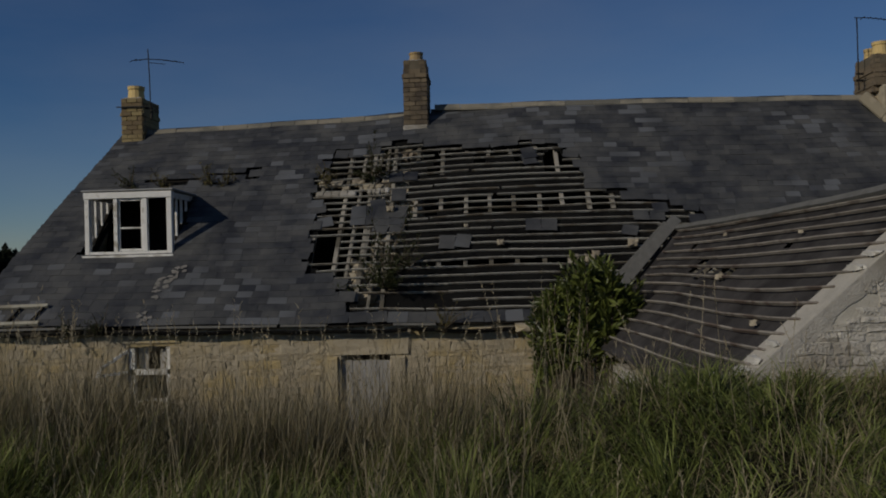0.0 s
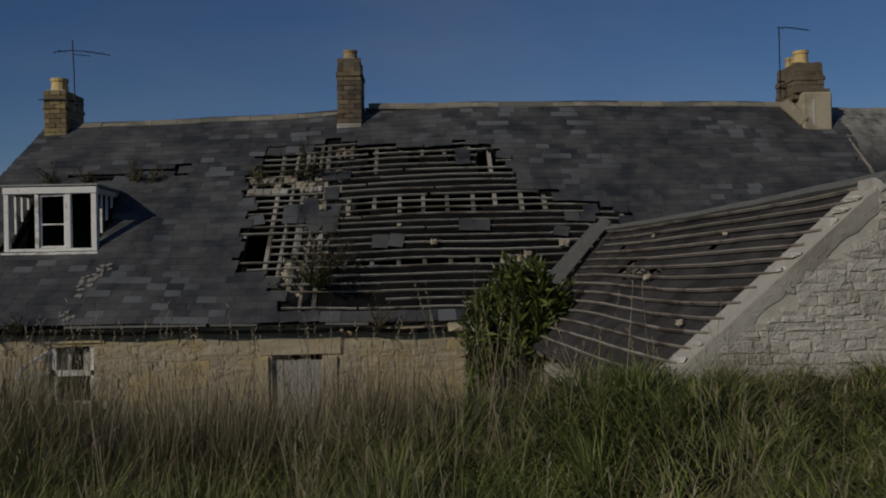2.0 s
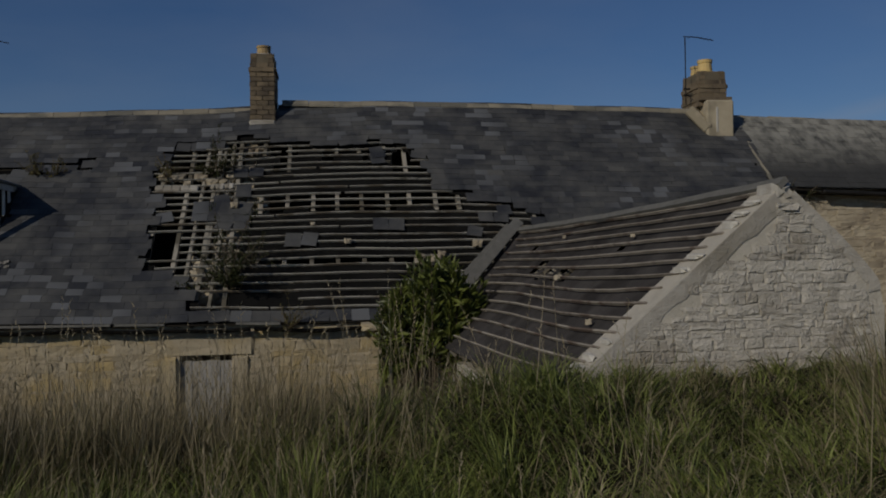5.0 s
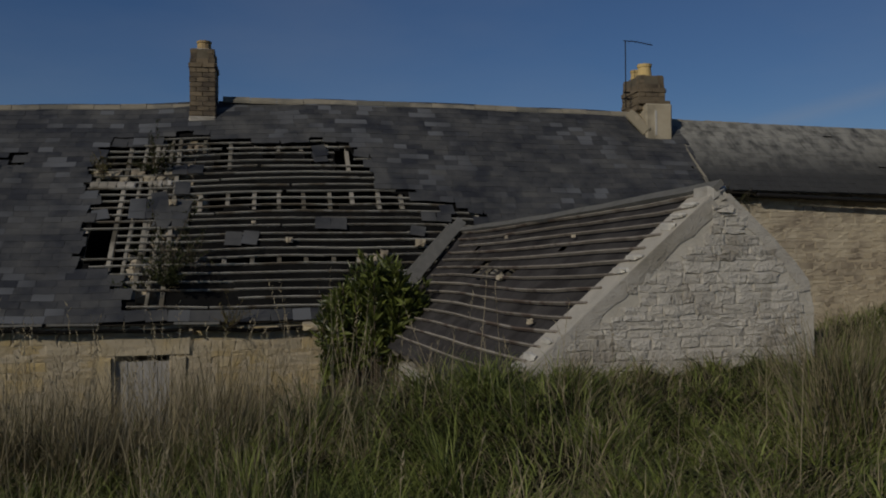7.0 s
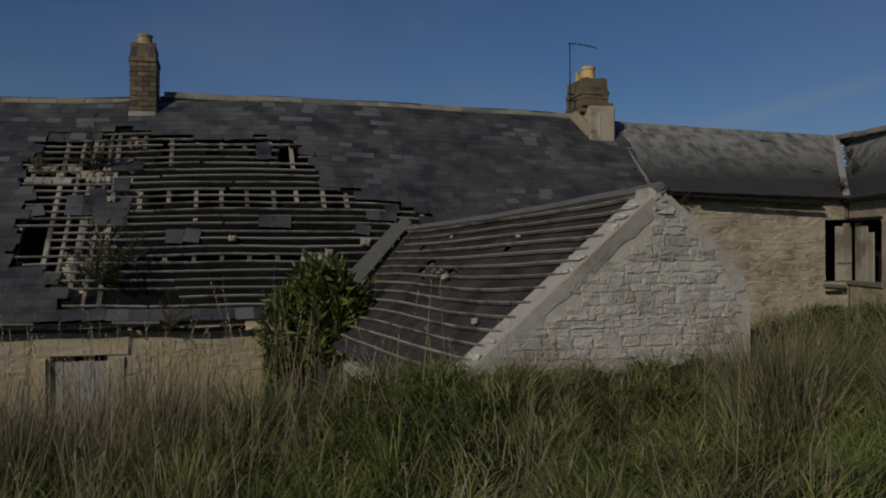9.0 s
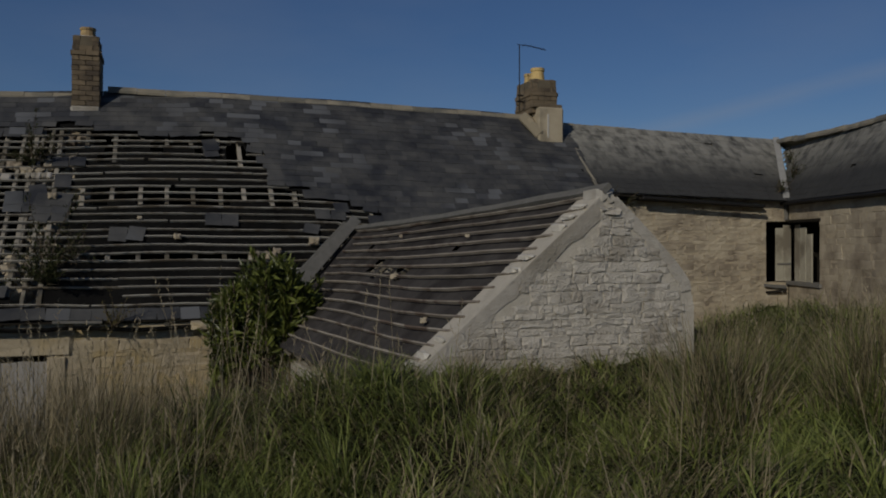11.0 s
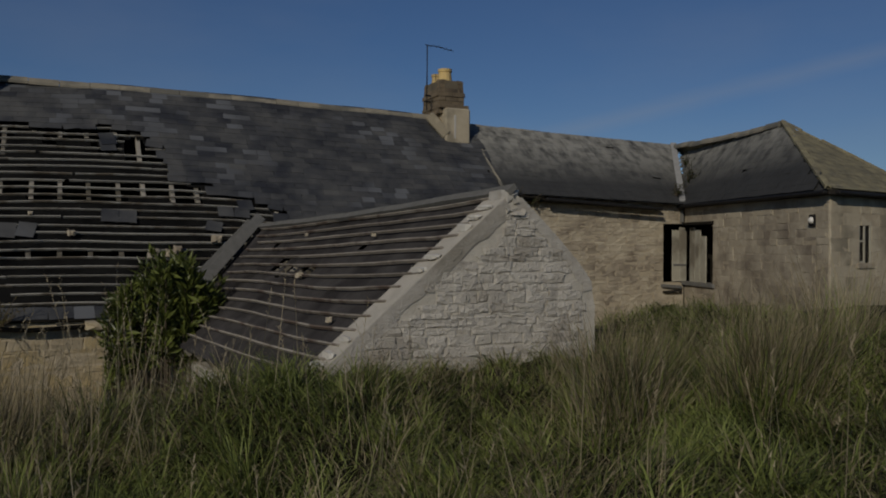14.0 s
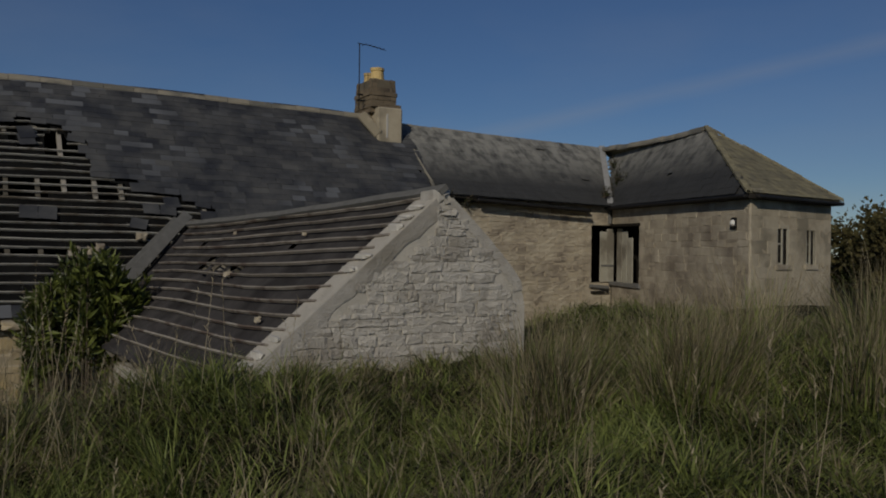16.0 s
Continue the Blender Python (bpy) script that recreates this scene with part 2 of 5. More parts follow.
def add_box(bm, m, bevel=0.0):
    """Adds a unit box under the pose m."""
    vs = [bm.verts.new(m @ (Vector(c) / 2)) for c in CORNERS]
    fs = [bm.faces.new([vs[i] for i in s]) for s in SIDES]
    if bevel:
        es = list({e for f in fs for e in f.edges})
        bmesh.ops.bevel(bm, geom=es, offset=bevel, segments=1, affect="EDGES", profile=0.5)


def rail(bm, points, w, h, up):
    """One continuous squared bar through a line of points."""
    rings = []
    for i, p in enumerate(points):
        d = (points[min(i + 1, len(points) - 1)] - points[max(i - 1, 0)]).normalized()
        s = d.cross(Vector(up)).normalized()
        t = s.cross(d).normalized()
        rings.append([bm.verts.new(p + s * (w / 2 * a) + t * (h / 2 * b)) for a, b in ((-1, -1), (1, -1), (1, 1), (-1, 1))])
    for r0, r1 in zip(rings, rings[1:]):
        for k in range(4):
            bm.faces.new((r0[k], r0[(k + 1) % 4], r1[(k + 1) % 4], r1[k]))
    bm.faces.new(rings[0])
    bm.faces.new(rings[-1])


def box(name, m, material, parent=None, bevel=0.006, label=""):
    bm = bmesh.new()
    add_box(bm, m, bevel)
    return part(name, bm, material, parent, label)


def span(x0, x1, y0, y1, z0, z1):
    return Matrix.Translation(((x0 + x1) / 2, (y0 + y1) / 2, (z0 + z1) / 2)) @ Matrix.Diagonal((x1 - x0, y1 - y0, z1 - z0, 1))


def tube(bm, points, radius, n=8):
    rings = []
    for i, p in enumerate(points):
        p = Vector(p)
        d = (Vector(points[min(i + 1, len(points) - 1)]) - Vector(points[max(i - 1, 0)])).normalized()
        a = d.orthogonal().normalized()
        b = d.cross(a)
        r = radius[i] if isinstance(radius, (list, tuple)) else radius
        rings.append([bm.verts.new(p + (a * math.cos(k * math.tau / n) + b * math.sin(k * math.tau / n)) * r) for k in range(n)])
    for r0, r1 in zip(rings, rings[1:]):
        for k in range(n):
            bm.faces.new((r0[k], r0[(k + 1) % n], r1[(k + 1) % n], r1[k]))
    bm.faces.new(rings[0])
    bm.faces.new(rings[-1])


def rough_block(material, seed, wobble=0.07, inset=0.1):
    """A unit stone with a worn, chamfered face towards -y."""
    r = random.Random(seed)
    v = []
    for y, k in ((0.5, 1.0), (-0.30, 1.0), (-0.5, 1 - 2 * inset)):
        for x, z in ((-1, -1), (0, -1), (1, -1), (1, 0), (1, 1), (0, 1), (-1, 1), (-1, 0)):
            e = wobble if y < 0.4 else wobble * 0.6
            v.append((x / 2 * k + r.uniform(-e, e) * 0.5, y + (r.uniform(-0.1, 0.12) if y < -0.4 else 0), z / 2 * k + r.uniform(-e, e)))
    v.append((r.uniform(-.1, .1), -0.52 + r.uniform(-0.08, 0.08), r.uniform(-.1, .1)))
    f = [(a, (a + 1) % 8, (a + 1) % 8 + 8, a + 8) for a in range(8)] + [(a + 8, (a + 1) % 8 + 8, (a + 1) % 8 + 16, a + 16) for a in range(8)]
    f += [(a + 16, (a + 1) % 8 + 16, 24) for a in range(8)]
    return mesh("stone", v, f, material)


def blocks(material, seed, wobble=0.07, inset=0.1, n=7):
    return [rough_block(material, seed + i, wobble, inset) for i in range(n)]


def piece(name, me, parent, m):
    ob = new(name, me)
    ob.parent = parent
    ob.matrix_basis = m
    return ob


def masonry(parent, meshes, o, along, length, z0, z1, course, width, keep=None, thick=0.10, proud=0.012, name="stone", r=None, out=None, joint=0.008, holes=()):
    """Lays coursed stones on a wall that starts at o and runs along a level direction; keep(u, z, w, h) says where there are stones."""
    r = r or rnd
    along = Vector(along).normalized()
    out = Vector(out) if out else Vector((along.y, -along.x, 0))
    z = z0
    while z < z1:
        h = r.uniform(*course)
        u = -r.uniform(0, width[0])
        while u < length:
            w = r.uniform(*width)
            a, b = max(u, 0), min(u + w, length)
            spans = [(a, b)]
            for u0, u1, h0, h1 in holes:
                if h0 < z + h / 2 < h1:
                    spans = [q for s in spans for q in ((s[0], min(s[1], u0)), (max(s[0], u1), s[1])) if q[1] - q[0] > 0.03]
            for a, b in spans:
                if b - a > 0.03 and (keep is None or keep((a + b) / 2, z + h / 2, b - a, h)):
                    c = Vector(o) + along * ((a + b) / 2) + out * (proud + r.uniform(-0.005, 0.006) - thick / 2)
                    c.z = z + h / 2
                    piece(name, r.choice(meshes), parent, basis(c, along * (b - a - joint), -out * thick, Vector((0, 0, h - joint * 0.8))))
            u += w
        z += h


def smooth(x, a, b):
    t = np.clip((x - a) / (b - a), 0, 1)
    return t * t * (3 - 2 * t)

# ---- ground: one sheet from the bank to the horizon ----


def ground_z(x, y):
    z = -1.45 + 0.70 * smooth(x, 0.3, 6.5) + 0.17 * smooth(x, 0.4, 2.0) + 0.05 * np.sin(x * 1.7 + 0.6) * np.cos(y * 1.3) + 0.04 * np.sin(x * 0.6 - y * 2.1)
    left = smooth(-x, -2.2, -0.8)
    z = z - smooth(y, 5.3, 10.8) * 1.75 * left - smooth(y, 7.6, 10.6) * 0.75 * (1 - left)
    z = z + 0.40 * np.exp(-((x - 1.05) / 1.25) ** 2 - ((y - 5.5) / 1.0) ** 2) + 0.33 * np.exp(-((x + 3.6) / 2.8) ** 2 - ((y - 4.9) / 1.2) ** 2)
    humps = np.sin(x * 7.3 + 1.4 * np.sin(y * 3.1)) * np.sin(y * 6.1 + 1.7 * np.sin(x * 2.3) + 0.8) + 0.6 * np.sin(x * 11.9 - y * 5.3 + 2.0)
    z = z - 0.13 * smooth(x, 3.0, 4.4) * smooth(y, 3.6, 5.4)
    z = z + 0.045 * humps * (1 - smooth(np.hypot(x, y), 9, 14))
    far = smooth(np.hypot(x, y), 35, 140)
    return z * (1 - far) + far * -2.6


def axis_steps(fine, half, step, reach):
    a = list(np.arange(-half, half + 1e-6, step) + fine)
    k = step
    lo, hi = a[0], a[-1]
    while hi - fine < reach:
        k *= 1.35
        lo, hi = lo - k, hi + k
        a = [lo] + a + [hi]
    return np.array(a)


gx, gy = axis_steps(2.0, 14, 0.14, 1500), axis_steps(7.0, 9, 0.14, 1500)
GX, GY = np.meshgrid(gx, gy)
GZ = ground_z(GX, GY)
nx, ny = len(gx), len(gy)
ground = new("ground", mesh("ground", np.stack([GX, GY, GZ], -1).reshape(-1, 3).tolist(),
                            [(j * nx + i, j * nx + i + 1, (j + 1) * nx + i + 1, (j + 1) * nx + i) for j in range(ny - 1) for i in range(nx - 1)], SOIL))
for p in ground.data.polygons:
    p.use_smooth = True
tagged(ground, "rough grassy bank falling towards the derelict farmhouse", "ground", kind="structure")

# ---- main range: roof surface in (x along the eaves, v from eaves to ridge) ----
EAVE_Y, RIDGE_Y = 12.0, 16.0


def eave_z(x):
    return float(np.interp(x, [-6.12, 0.5, 8], [-0.833, -0.911, -0.92]))


def ridge_z(x):
    return float(np.interp(x, [-6.9, -2.6, 0.6, 2.5, 6.8, 13], [2.535, 2.66, 2.83, 2.83, 2.745, 2.53]))


def ridge_top(x):
    """The ridge stones step up at the middle chimney."""
    return float(np.interp(x, [-6.9, -1.4, -0.95, 2.5, 6.8, 13], [2.535, 2.69, 2.84, 2.83, 2.745, 2.53]))


def roof(x, v, h=0.0):
    """A place on the front slope, h metres above the slates' bed."""
    y, z = EAVE_Y + v * (RIDGE_Y - EAVE_Y), eave_z(x) + v * (ridge_z(x) - eave_z(x))
    z += 0.014 * math.sin(x * 0.9 + 1.0) * math.sin(v * 3.1) + 0.007 * math.sin(x * 2.7 + v * 5)
    return Vector((x, y - 0.67 * h, z + 0.74 * h))


UP = Vector((0, -0.67, 0.74))
SLOPE = 5.36


def verge(v):
    return -7.72 + 0.88 * v


def inside(px, pv, poly):
    hit = False
    for (x0, v0), (x1, v1) in zip(poly, poly[1:] + poly[:1]):
        if (v0 > pv) != (v1 > pv) and px < (x1 - x0) * (pv - v0) / (v1 - v0) + x0:
            hit = not hit
    return hit


# where the slates have slid off
GAP = [(-2.75, 0.80), (-1.6, 0.83), (-0.3, 0.77), (0.45, 0.76), (0.62, 0.80), (1.2, 0.75), (1.62, 0.66), (1.72, 0.54), (2.3, 0.49),
       (2.9, 0.46), (3.4, 0.40), (2.9, 0.33), (2.2, 0.10), (2.2, 0.025), (-1.8, 0.03), (-2.3, 0.16), (-2.80, 0.27), (-2.80, 0.36), (-2.66, 0.45), (-2.95, 0.58)]


def stripped(x, v):
    e = noise.noise(Vector((x * 4.0, v * 22, 3.1))) * 0.16
    if inside(x + e, v + e * 0.12, GAP):
        return True
    # a few slates lost above the dormer
    return (abs(v - 0.66 - 0.03 * (x + 5.2)) < 0.035 and -6.45 < x < -4.0 and noise.noise(Vector((x * 4, v * 34, 9))) > 0.0)


def bare_of_felt(x, v):
    if not inside(x, v, GAP):
        return True
    k = noise.noise(Vector((x * 2.3, v * 9, 1.7))) * 0.08
    if x < -1.35 + k * 3 - 0.5 * max(0, 0.3 - v):
        return True
    if v > 0.735 + k * 0.3 or (0.455 < v + k * 0.1 < 0.535 and -1.4 < x < 2.1) or (0.212 < v + k * 0.05 < 0.254 and -1.2 < x < 1.7):
        return True
    return 0.62 < v < 0.74 and (x > 1.0 or noise.noise(Vector((x * 3, v * 14, 5))) > 0.2)


house = thing("farmhouse", "derelict sandstone farmhouse, its slate roof half stripped to battens", "house")

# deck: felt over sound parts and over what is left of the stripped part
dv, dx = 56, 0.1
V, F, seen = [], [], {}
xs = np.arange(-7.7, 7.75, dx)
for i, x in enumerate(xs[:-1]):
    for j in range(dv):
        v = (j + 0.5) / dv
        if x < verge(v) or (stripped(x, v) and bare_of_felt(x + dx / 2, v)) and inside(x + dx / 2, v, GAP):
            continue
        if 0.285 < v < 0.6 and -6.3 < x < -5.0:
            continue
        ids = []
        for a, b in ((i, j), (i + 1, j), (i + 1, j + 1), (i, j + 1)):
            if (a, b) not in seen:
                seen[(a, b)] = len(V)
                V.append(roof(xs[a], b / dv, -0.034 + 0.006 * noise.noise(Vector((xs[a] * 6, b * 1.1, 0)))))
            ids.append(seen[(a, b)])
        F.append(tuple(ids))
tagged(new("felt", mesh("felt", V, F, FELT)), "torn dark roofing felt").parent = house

# rafters
for i, x in enumerate(np.arange(-7.15, 7.6, 0.40)):
    bend = rnd.uniform(-0.04, 0.04)
    if -6.25 < x < -5.0:
        continue
    box("rafter", bar(roof(x, 0.0, -0.095), roof(x + bend, min(0.99, (x - verge(0) - 0.1) / 0.88), -0.095), 0.065, 0.10, UP), RAFTER, house, 0.004)

for x, lean_ in ((-2.16, 0.05), (-1.76, 0.06), (-1.95, 0.12)):
    box("rafter", bar(roof(x, 0.0, -0.1), roof(x + lean_, 0.82, -0.1), 0.05, 0.09, UP), RAFTER, house, 0.004)

# battens across the stripped part; in two places they are broken away
VOIDS = [(-2.5, 0.31, 0.2, 0.04), (1.1, 0.69, 0.15, 0.03)]


def runs(q):
    out_, last = [], None
    for e in q:
        if last is None or e - last > 0.15:
            out_.append([])
        out_[-1].append(e)
        last = e
    return out_


GAUGE = 0.0315
row = 0
v = 0.025
while v < 0.84:
    x = -3.1
    while x < 3.4:
        length = rnd.uniform(1.6, 3.6)
        a, b = x, min(x + length, 3.4)
        # trim to the stripped part
        pts = [q for q in np.arange(a, b, 0.1) if inside(q, v, GAP) or inside(q - 0.12, v, GAP) or inside(q + 0.12, v, GAP)]
        pts = [q for q in pts if not any(abs(q - hx) < hw and abs(v - hv) < hh for hx, hv, hw, hh in VOIDS) or len(pts) < 3]
        for run in runs(pts):
          if len(run) > 2 and rnd.random() > 0.04:
            pts = run
            a2, b2 = pts[0], pts[-1] + rnd.uniform(0, 0.1)
            bm = bmesh.new()
            w, t = rnd.uniform(0.013, 0.019), 0.03
            sag = rnd.uniform(-0.003, 0.012)
            tilt = rnd.uniform(-0.0014, 0.0014)
            n = max(2, int((b2 - a2) / 0.4))
            qs = [a2 + (b2 - a2) * k / n for k in range(n + 1)]
            rail(bm, [roof(q, v + tilt * (q - a2) + 0.0012 * math.sin(q * 3 + row), sag * math.sin(math.pi * (q - a2) / (b2 - a2)) - 0.012) for q in qs], w, t, UP)
            part("batten", bm, BATTEN, house)
        x += length
    v += GAUGE * rnd.uniform(0.96, 1.04)
    row += 1

# slates: the stretch over the outhouse as single pieces, the rest joined
slate_pieces = []
for i in range(6):
    r = random.Random(40 + i)
    vs = [(c[0] / 2 + r.uniform(-0.02, 0.02), c[1] / 2 + (r.uniform(-0.04, 0.05) if c[1] < 0 else 0), c[2] / 2) for c in CORNERS]
    slate_pieces.append(mesh("slate", vs, SIDES, SLATE))
SV, SF = [], []


def lay_slate(name, c, a, b, n, parent=None, me=None, stock=None):
    m = basis(c, a, b, n)
    if me:
        return piece(name, me, parent, m)
    k = len(stock[0])
    stock[0].extend(m @ (Vector(q) / 2) for q in CORNERS)
    stock[1].extend(tuple(k + e for e in s) for s in SIDES[1:])


ROWS = 38
single = 0
for j in range(ROWS):
    v0 = j / ROWS
    x = verge(v0 + 0.5 / ROWS) - 0.02 + rnd.uniform(-0.01, 0.01)
    first = True
    while x < 7.72:
        w = rnd.uniform(0.22, 0.30) * ((0.5 if j % 2 else 1.0) if first else 1.0)
        first = False
        xm, vm = x + w / 2, v0 + 0.5 / ROWS
        x += w
        if stripped(xm, vm) or (xm > 7.70):
            continue
        if -6.38 < xm < -4.93 and 0.292 < vm < 0.585:
            continue
        c = roof(xm, v0 + 0.75 / ROWS, 0.022 + rnd.uniform(0, 0.004))
        edge = inside(xm, vm, [(gx_ * 1.0, gv) for gx_, gv in GAP]) or any(stripped(xm + q, vm + e) for q, e in ((-.3, 0), (.3, 0), (0, .04), (0, -.04)))
        turn = rnd.gauss(0, 0.09 if edge else 0.012)
        along = (roof(xm + 0.1, v0) - roof(xm - 0.1, v0)).normalized()
        upv = (roof(xm, v0 + 0.05) - roof(xm, v0)).normalized()
        a = along * math.cos(turn) + upv * math.sin(turn)
        nrm = a.cross(upv).normalized()
        b = (nrm.cross(a) - nrm * 0.03).normalized()
        args = (c, a * (w - 0.004), b * (SLOPE / ROWS * 1.55 * rnd.uniform(0.97, 1.03)), a.cross(b).normalized() * 0.006)
        if 2.4 < xm < 6.6 and vm > 0.30 and single < 290:
            lay_slate("slate", *args, parent=house, me=rnd.choice(slate_pieces))
            single += 1
        else:
            lay_slate("slates", *args, stock=(SV, SF))
tagged(new("slates", mesh("slates", SV, SF, SLATE)), "blue-grey roof slates with pale lichen patches", kind="stuff").parent = house

# slates still hanging on, single and in small sheets
for x, v, w, h, t in ((-1.95, 0.44, 2, 2, 0.05), (-1.55, 0.40, 2, 3, -0.1), (-1.78, 0.51, 1, 1, 0.1), (-0.5, 0.315, 2, 1.4, 0.03), (0.85, 0.375, 2, 1.2, 0.02),
                      (2.55, 0.405, 2, 1, -0.2), (2.75, 0.44, 1, 1, 0.1), (-2.1, 0.80, 2, 1, 0.1), (-2.42, 0.79, 2, 1, -0.05), (0.75, 0.69, 1, 2, 0.15), (-1.4, 0.64, 2, 1, 0),
                      (-2.6, 0.43, 1, 1, 0.2), (-1.45, 0.55, 1, 1.5, 0), (2.2, 0.34, 1, 1, -0.3)):
    for i in range(int(w)):
        for j in range(max(1, int(h))):
            c = roof(x + (i - (w - 1) / 2) * 0.25, v + j * GAUGE, 0.012 + 0.005 * j)
            tt = t + rnd.gauss(0, 0.08)
            a = Vector((math.cos(tt), 0.74 * math.sin(tt), 0.67 * math.sin(tt)))
            b = UP.cross(a).normalized()
            lay_slate("slate", c, a * 0.24, (b - UP * 0.05) * 0.24 * min(1.3, h), UP * 0.008, parent=house, me=rnd.choice(slate_pieces))

# ridge stones
def ridge_line(parent, points, length=0.45, half=0.10, material=RIDGE, tip=0.022):
    """Angled ridge stones along a line of places."""
    for p, q in zip(points, points[1:]):
        p, q = Vector(p), Vector(q)
        n = max(1, round((q - p).length / length))
        d = (q - p).normalized()
        side = d.cross(Vector((0, 0, 1))).normalized()
        for i in range(n):
            a, b = p.lerp(q, i / n) + d * 0.004, p.lerp(q, (i + 1) / n) - d * 0.004
            hgt = rnd.uniform(-0.012, 0.012)
            bm = bmesh.new()
            prof = [(-half, -half * 0.86 - 0.01), (-half, -half * 0.86 + 0.03), (-0.04, tip), (0.04, tip), (half, -half * 0.86 + 0.03), (half, -half * 0.86 - 0.01), (0, 0)]
            r0 = [bm.verts.new(a + side * s + Vector((0, 0, z + hgt))) for s, z in prof]
            r1 = [bm.verts.new(b + side * s + Vector((0, 0, z + hgt))) for s, z in prof]
            for k in range(len(prof)):
                bm.faces.new((r0[k], r0[(k + 1) % 7], r1[(k + 1) % 7], r1[k]))
            bm.faces.new(r0)
            bm.faces.new(r1)
            part("ridge_stone", bm, material, parent)


ridge_line(house, [(x, RIDGE_Y, ridge_top(x) + 0.02) for x in (-6.75, -4, -1.35)])
ridge_line(house, [(x, RIDGE_Y, ridge_top(x) + 0.02) for x in (-0.92, 1, 2.5, 5, 7.0)])

# back slope, attic floor and walls
bm = bmesh.new()
for x0, x1 in ((-6.8, -1.0), (-1.0, 13.0)):
    q = [bm.verts.new(p) for p in ((x0, 16, ridge_z(x0 + 0.01) - 0.03), (x1, 16, ridge_z(x1 - 0.01) - 0.03), (x1, 20, -0.9), (x0, 20, -0.9))]
    bm.faces.new(q)
    q2 = [bm.verts.new(v_.co - Vector((0, 0, 0.12))) for v_ in q]
    bm.faces.new(q2[::-1])
part("back_slope", bm, SLATE, house)
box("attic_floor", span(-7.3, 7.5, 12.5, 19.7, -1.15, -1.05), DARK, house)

wall_a = new("wall_stub")
bm = bmesh.new()
# front wall with a window and a blocked doorway
cuts = [(-7.6, -5.2), (-4.58, -2.12), (-1.42, 0.62)]
for a, b in cuts:
    add_box(bm, span(a, b, 12.2, 12.65, -3.6, -0.92))
add_box(bm, span(-5.2, -4.58, 12.2, 12.65, -3.6, -1.95))
add_box(bm, span(-5.2, -4.58, 12.2, 12.65, -1.1, -0.92))
add_box(bm, span(-2.12, -1.42, 12.2, 12.65, -1.33, -0.92))
add_box(bm, span(0.2, 0.62, 12.65, 15, -3.6, -0.6))
add_box(bm, span(0.62, 7.6, 13.4, 13.8, -3.6, -0.2))
part("wall_core", bm, MORTAR_Y, wall_a)
gable_w = bmesh.new()
vs = [(-7.55, 12.3, -3.6), (-7.55, 19.9, -3.6), (-7.5, 19.9, -1.0), (-6.85, 16.0, 2.42), (-7.5, 12.3, -0.9)]
fr_, bk = [gable_w.verts.new(q) for q in vs], [gable_w.verts.new((q[0] + 0.4, q[1], q[2])) for q in vs]
gable_w.faces.new(fr_)
gable_w.faces.new(bk[::-1])
for i in range(5):
    gable_w.faces.new((fr_[i], fr_[(i + 1) % 5], bk[(i + 1) % 5], bk[i]))
part("gable_west", gable_w, MORTAR_Y, wall_a)
box("wall_north", span(-7.4, 13, 19.6, 20, -3.6, -0.95), MORTAR_Y, wall_a)
STONES_Y = blocks(STONE_Y, 100, 0.07, 0.04, 12)
masonry(wall_a, STONES_Y, (-7.6, 12.2, 0), (1, 0, 0), 8.2, -2.25, -0.98, (0.08, 0.2), (0.14, 0.5), proud=0.009, joint=0.005, holes=((2.4, 3.02, -1.96, -1.10), (5.38, 6.2, -2.6, -1.33), (5.26, 6.48, -1.33, -1.05)))
# lintels, jambs and the boarded doorway
lintel = rough_block(STONE_Y, 130, 0.02, 0.03)
piece("lintel", lintel, wall_a, basis((-1.72, 12.24, -1.19), (1.22, 0, 0), (0, 0.14, 0), (0, 0, 0.26)))
piece("lintel", lintel, wall_a, basis((-4.89, 12.24, -1.015), (1.0, 0, 0), (0, 0.14, 0), (0, 0, 0.15)))
piece("jamb", lintel, wall_a, basis((-2.26, 12.24, -1.75), (0.2, 0, 0), (0, 0.14, 0), (0, 0, 0.8)))
piece("jamb", lintel, wall_a, basis((-1.30, 12.24, -1.75), (0.2, 0, 0), (0, 0.14, 0), (0, 0, 0.8)))
door = new("door_stub")
for i in range(4):
    box("board", span(-2.15 + i * 0.19, -1.965 + i * 0.19, 12.26, 12.29, -3.2, -1.40 - 0.01 * (i % 2)), PANEL_G, door, 0.004)

# eaves: fascia, rusted gutter and rafter feet
eaves = thing("gutter", "rusted black half-round gutter sagging under the slates", "gutter")
for a, b in ((-7.6, -5.6), (-5.55, -3.3), (-3.25, -1.15), (-1.1, 0.55)):
    bm = bmesh.new()
    pts = 7
    n = 8
    rings = []
    for i in range(n + 1):
        x = a + (b - a) * i / n
        z = eave_z(x) - 0.055 - 0.02 * math.sin(i / n * math.pi) + 0.01 * math.sin(x * 5)
        rings.append([bm.verts.new((x, 11.93 + 0.055 * math.cos(k * math.pi / (pts - 1) + math.pi), z - 0.055 * math.sin(k * math.pi / (pts - 1)))) for k in range(pts)])
    for r0, r1 in zip(rings, rings[1:]):
        for k in range(pts - 1):
            bm.faces.new((r0[k], r0[k + 1], r1[k + 1], r1[k]))
    bmesh.ops.solidify(bm, geom=bm.faces[:], thickness=0.005)
    part("channel", bm, IRON, eaves)
for x in np.arange(-7.4, 0.5, 0.7):
    box("bracket", span(x, x + 0.02, 11.9, 12.12, eave_z(x) - 0.13, eave_z(x) - 0.115), IRON, eaves, 0)
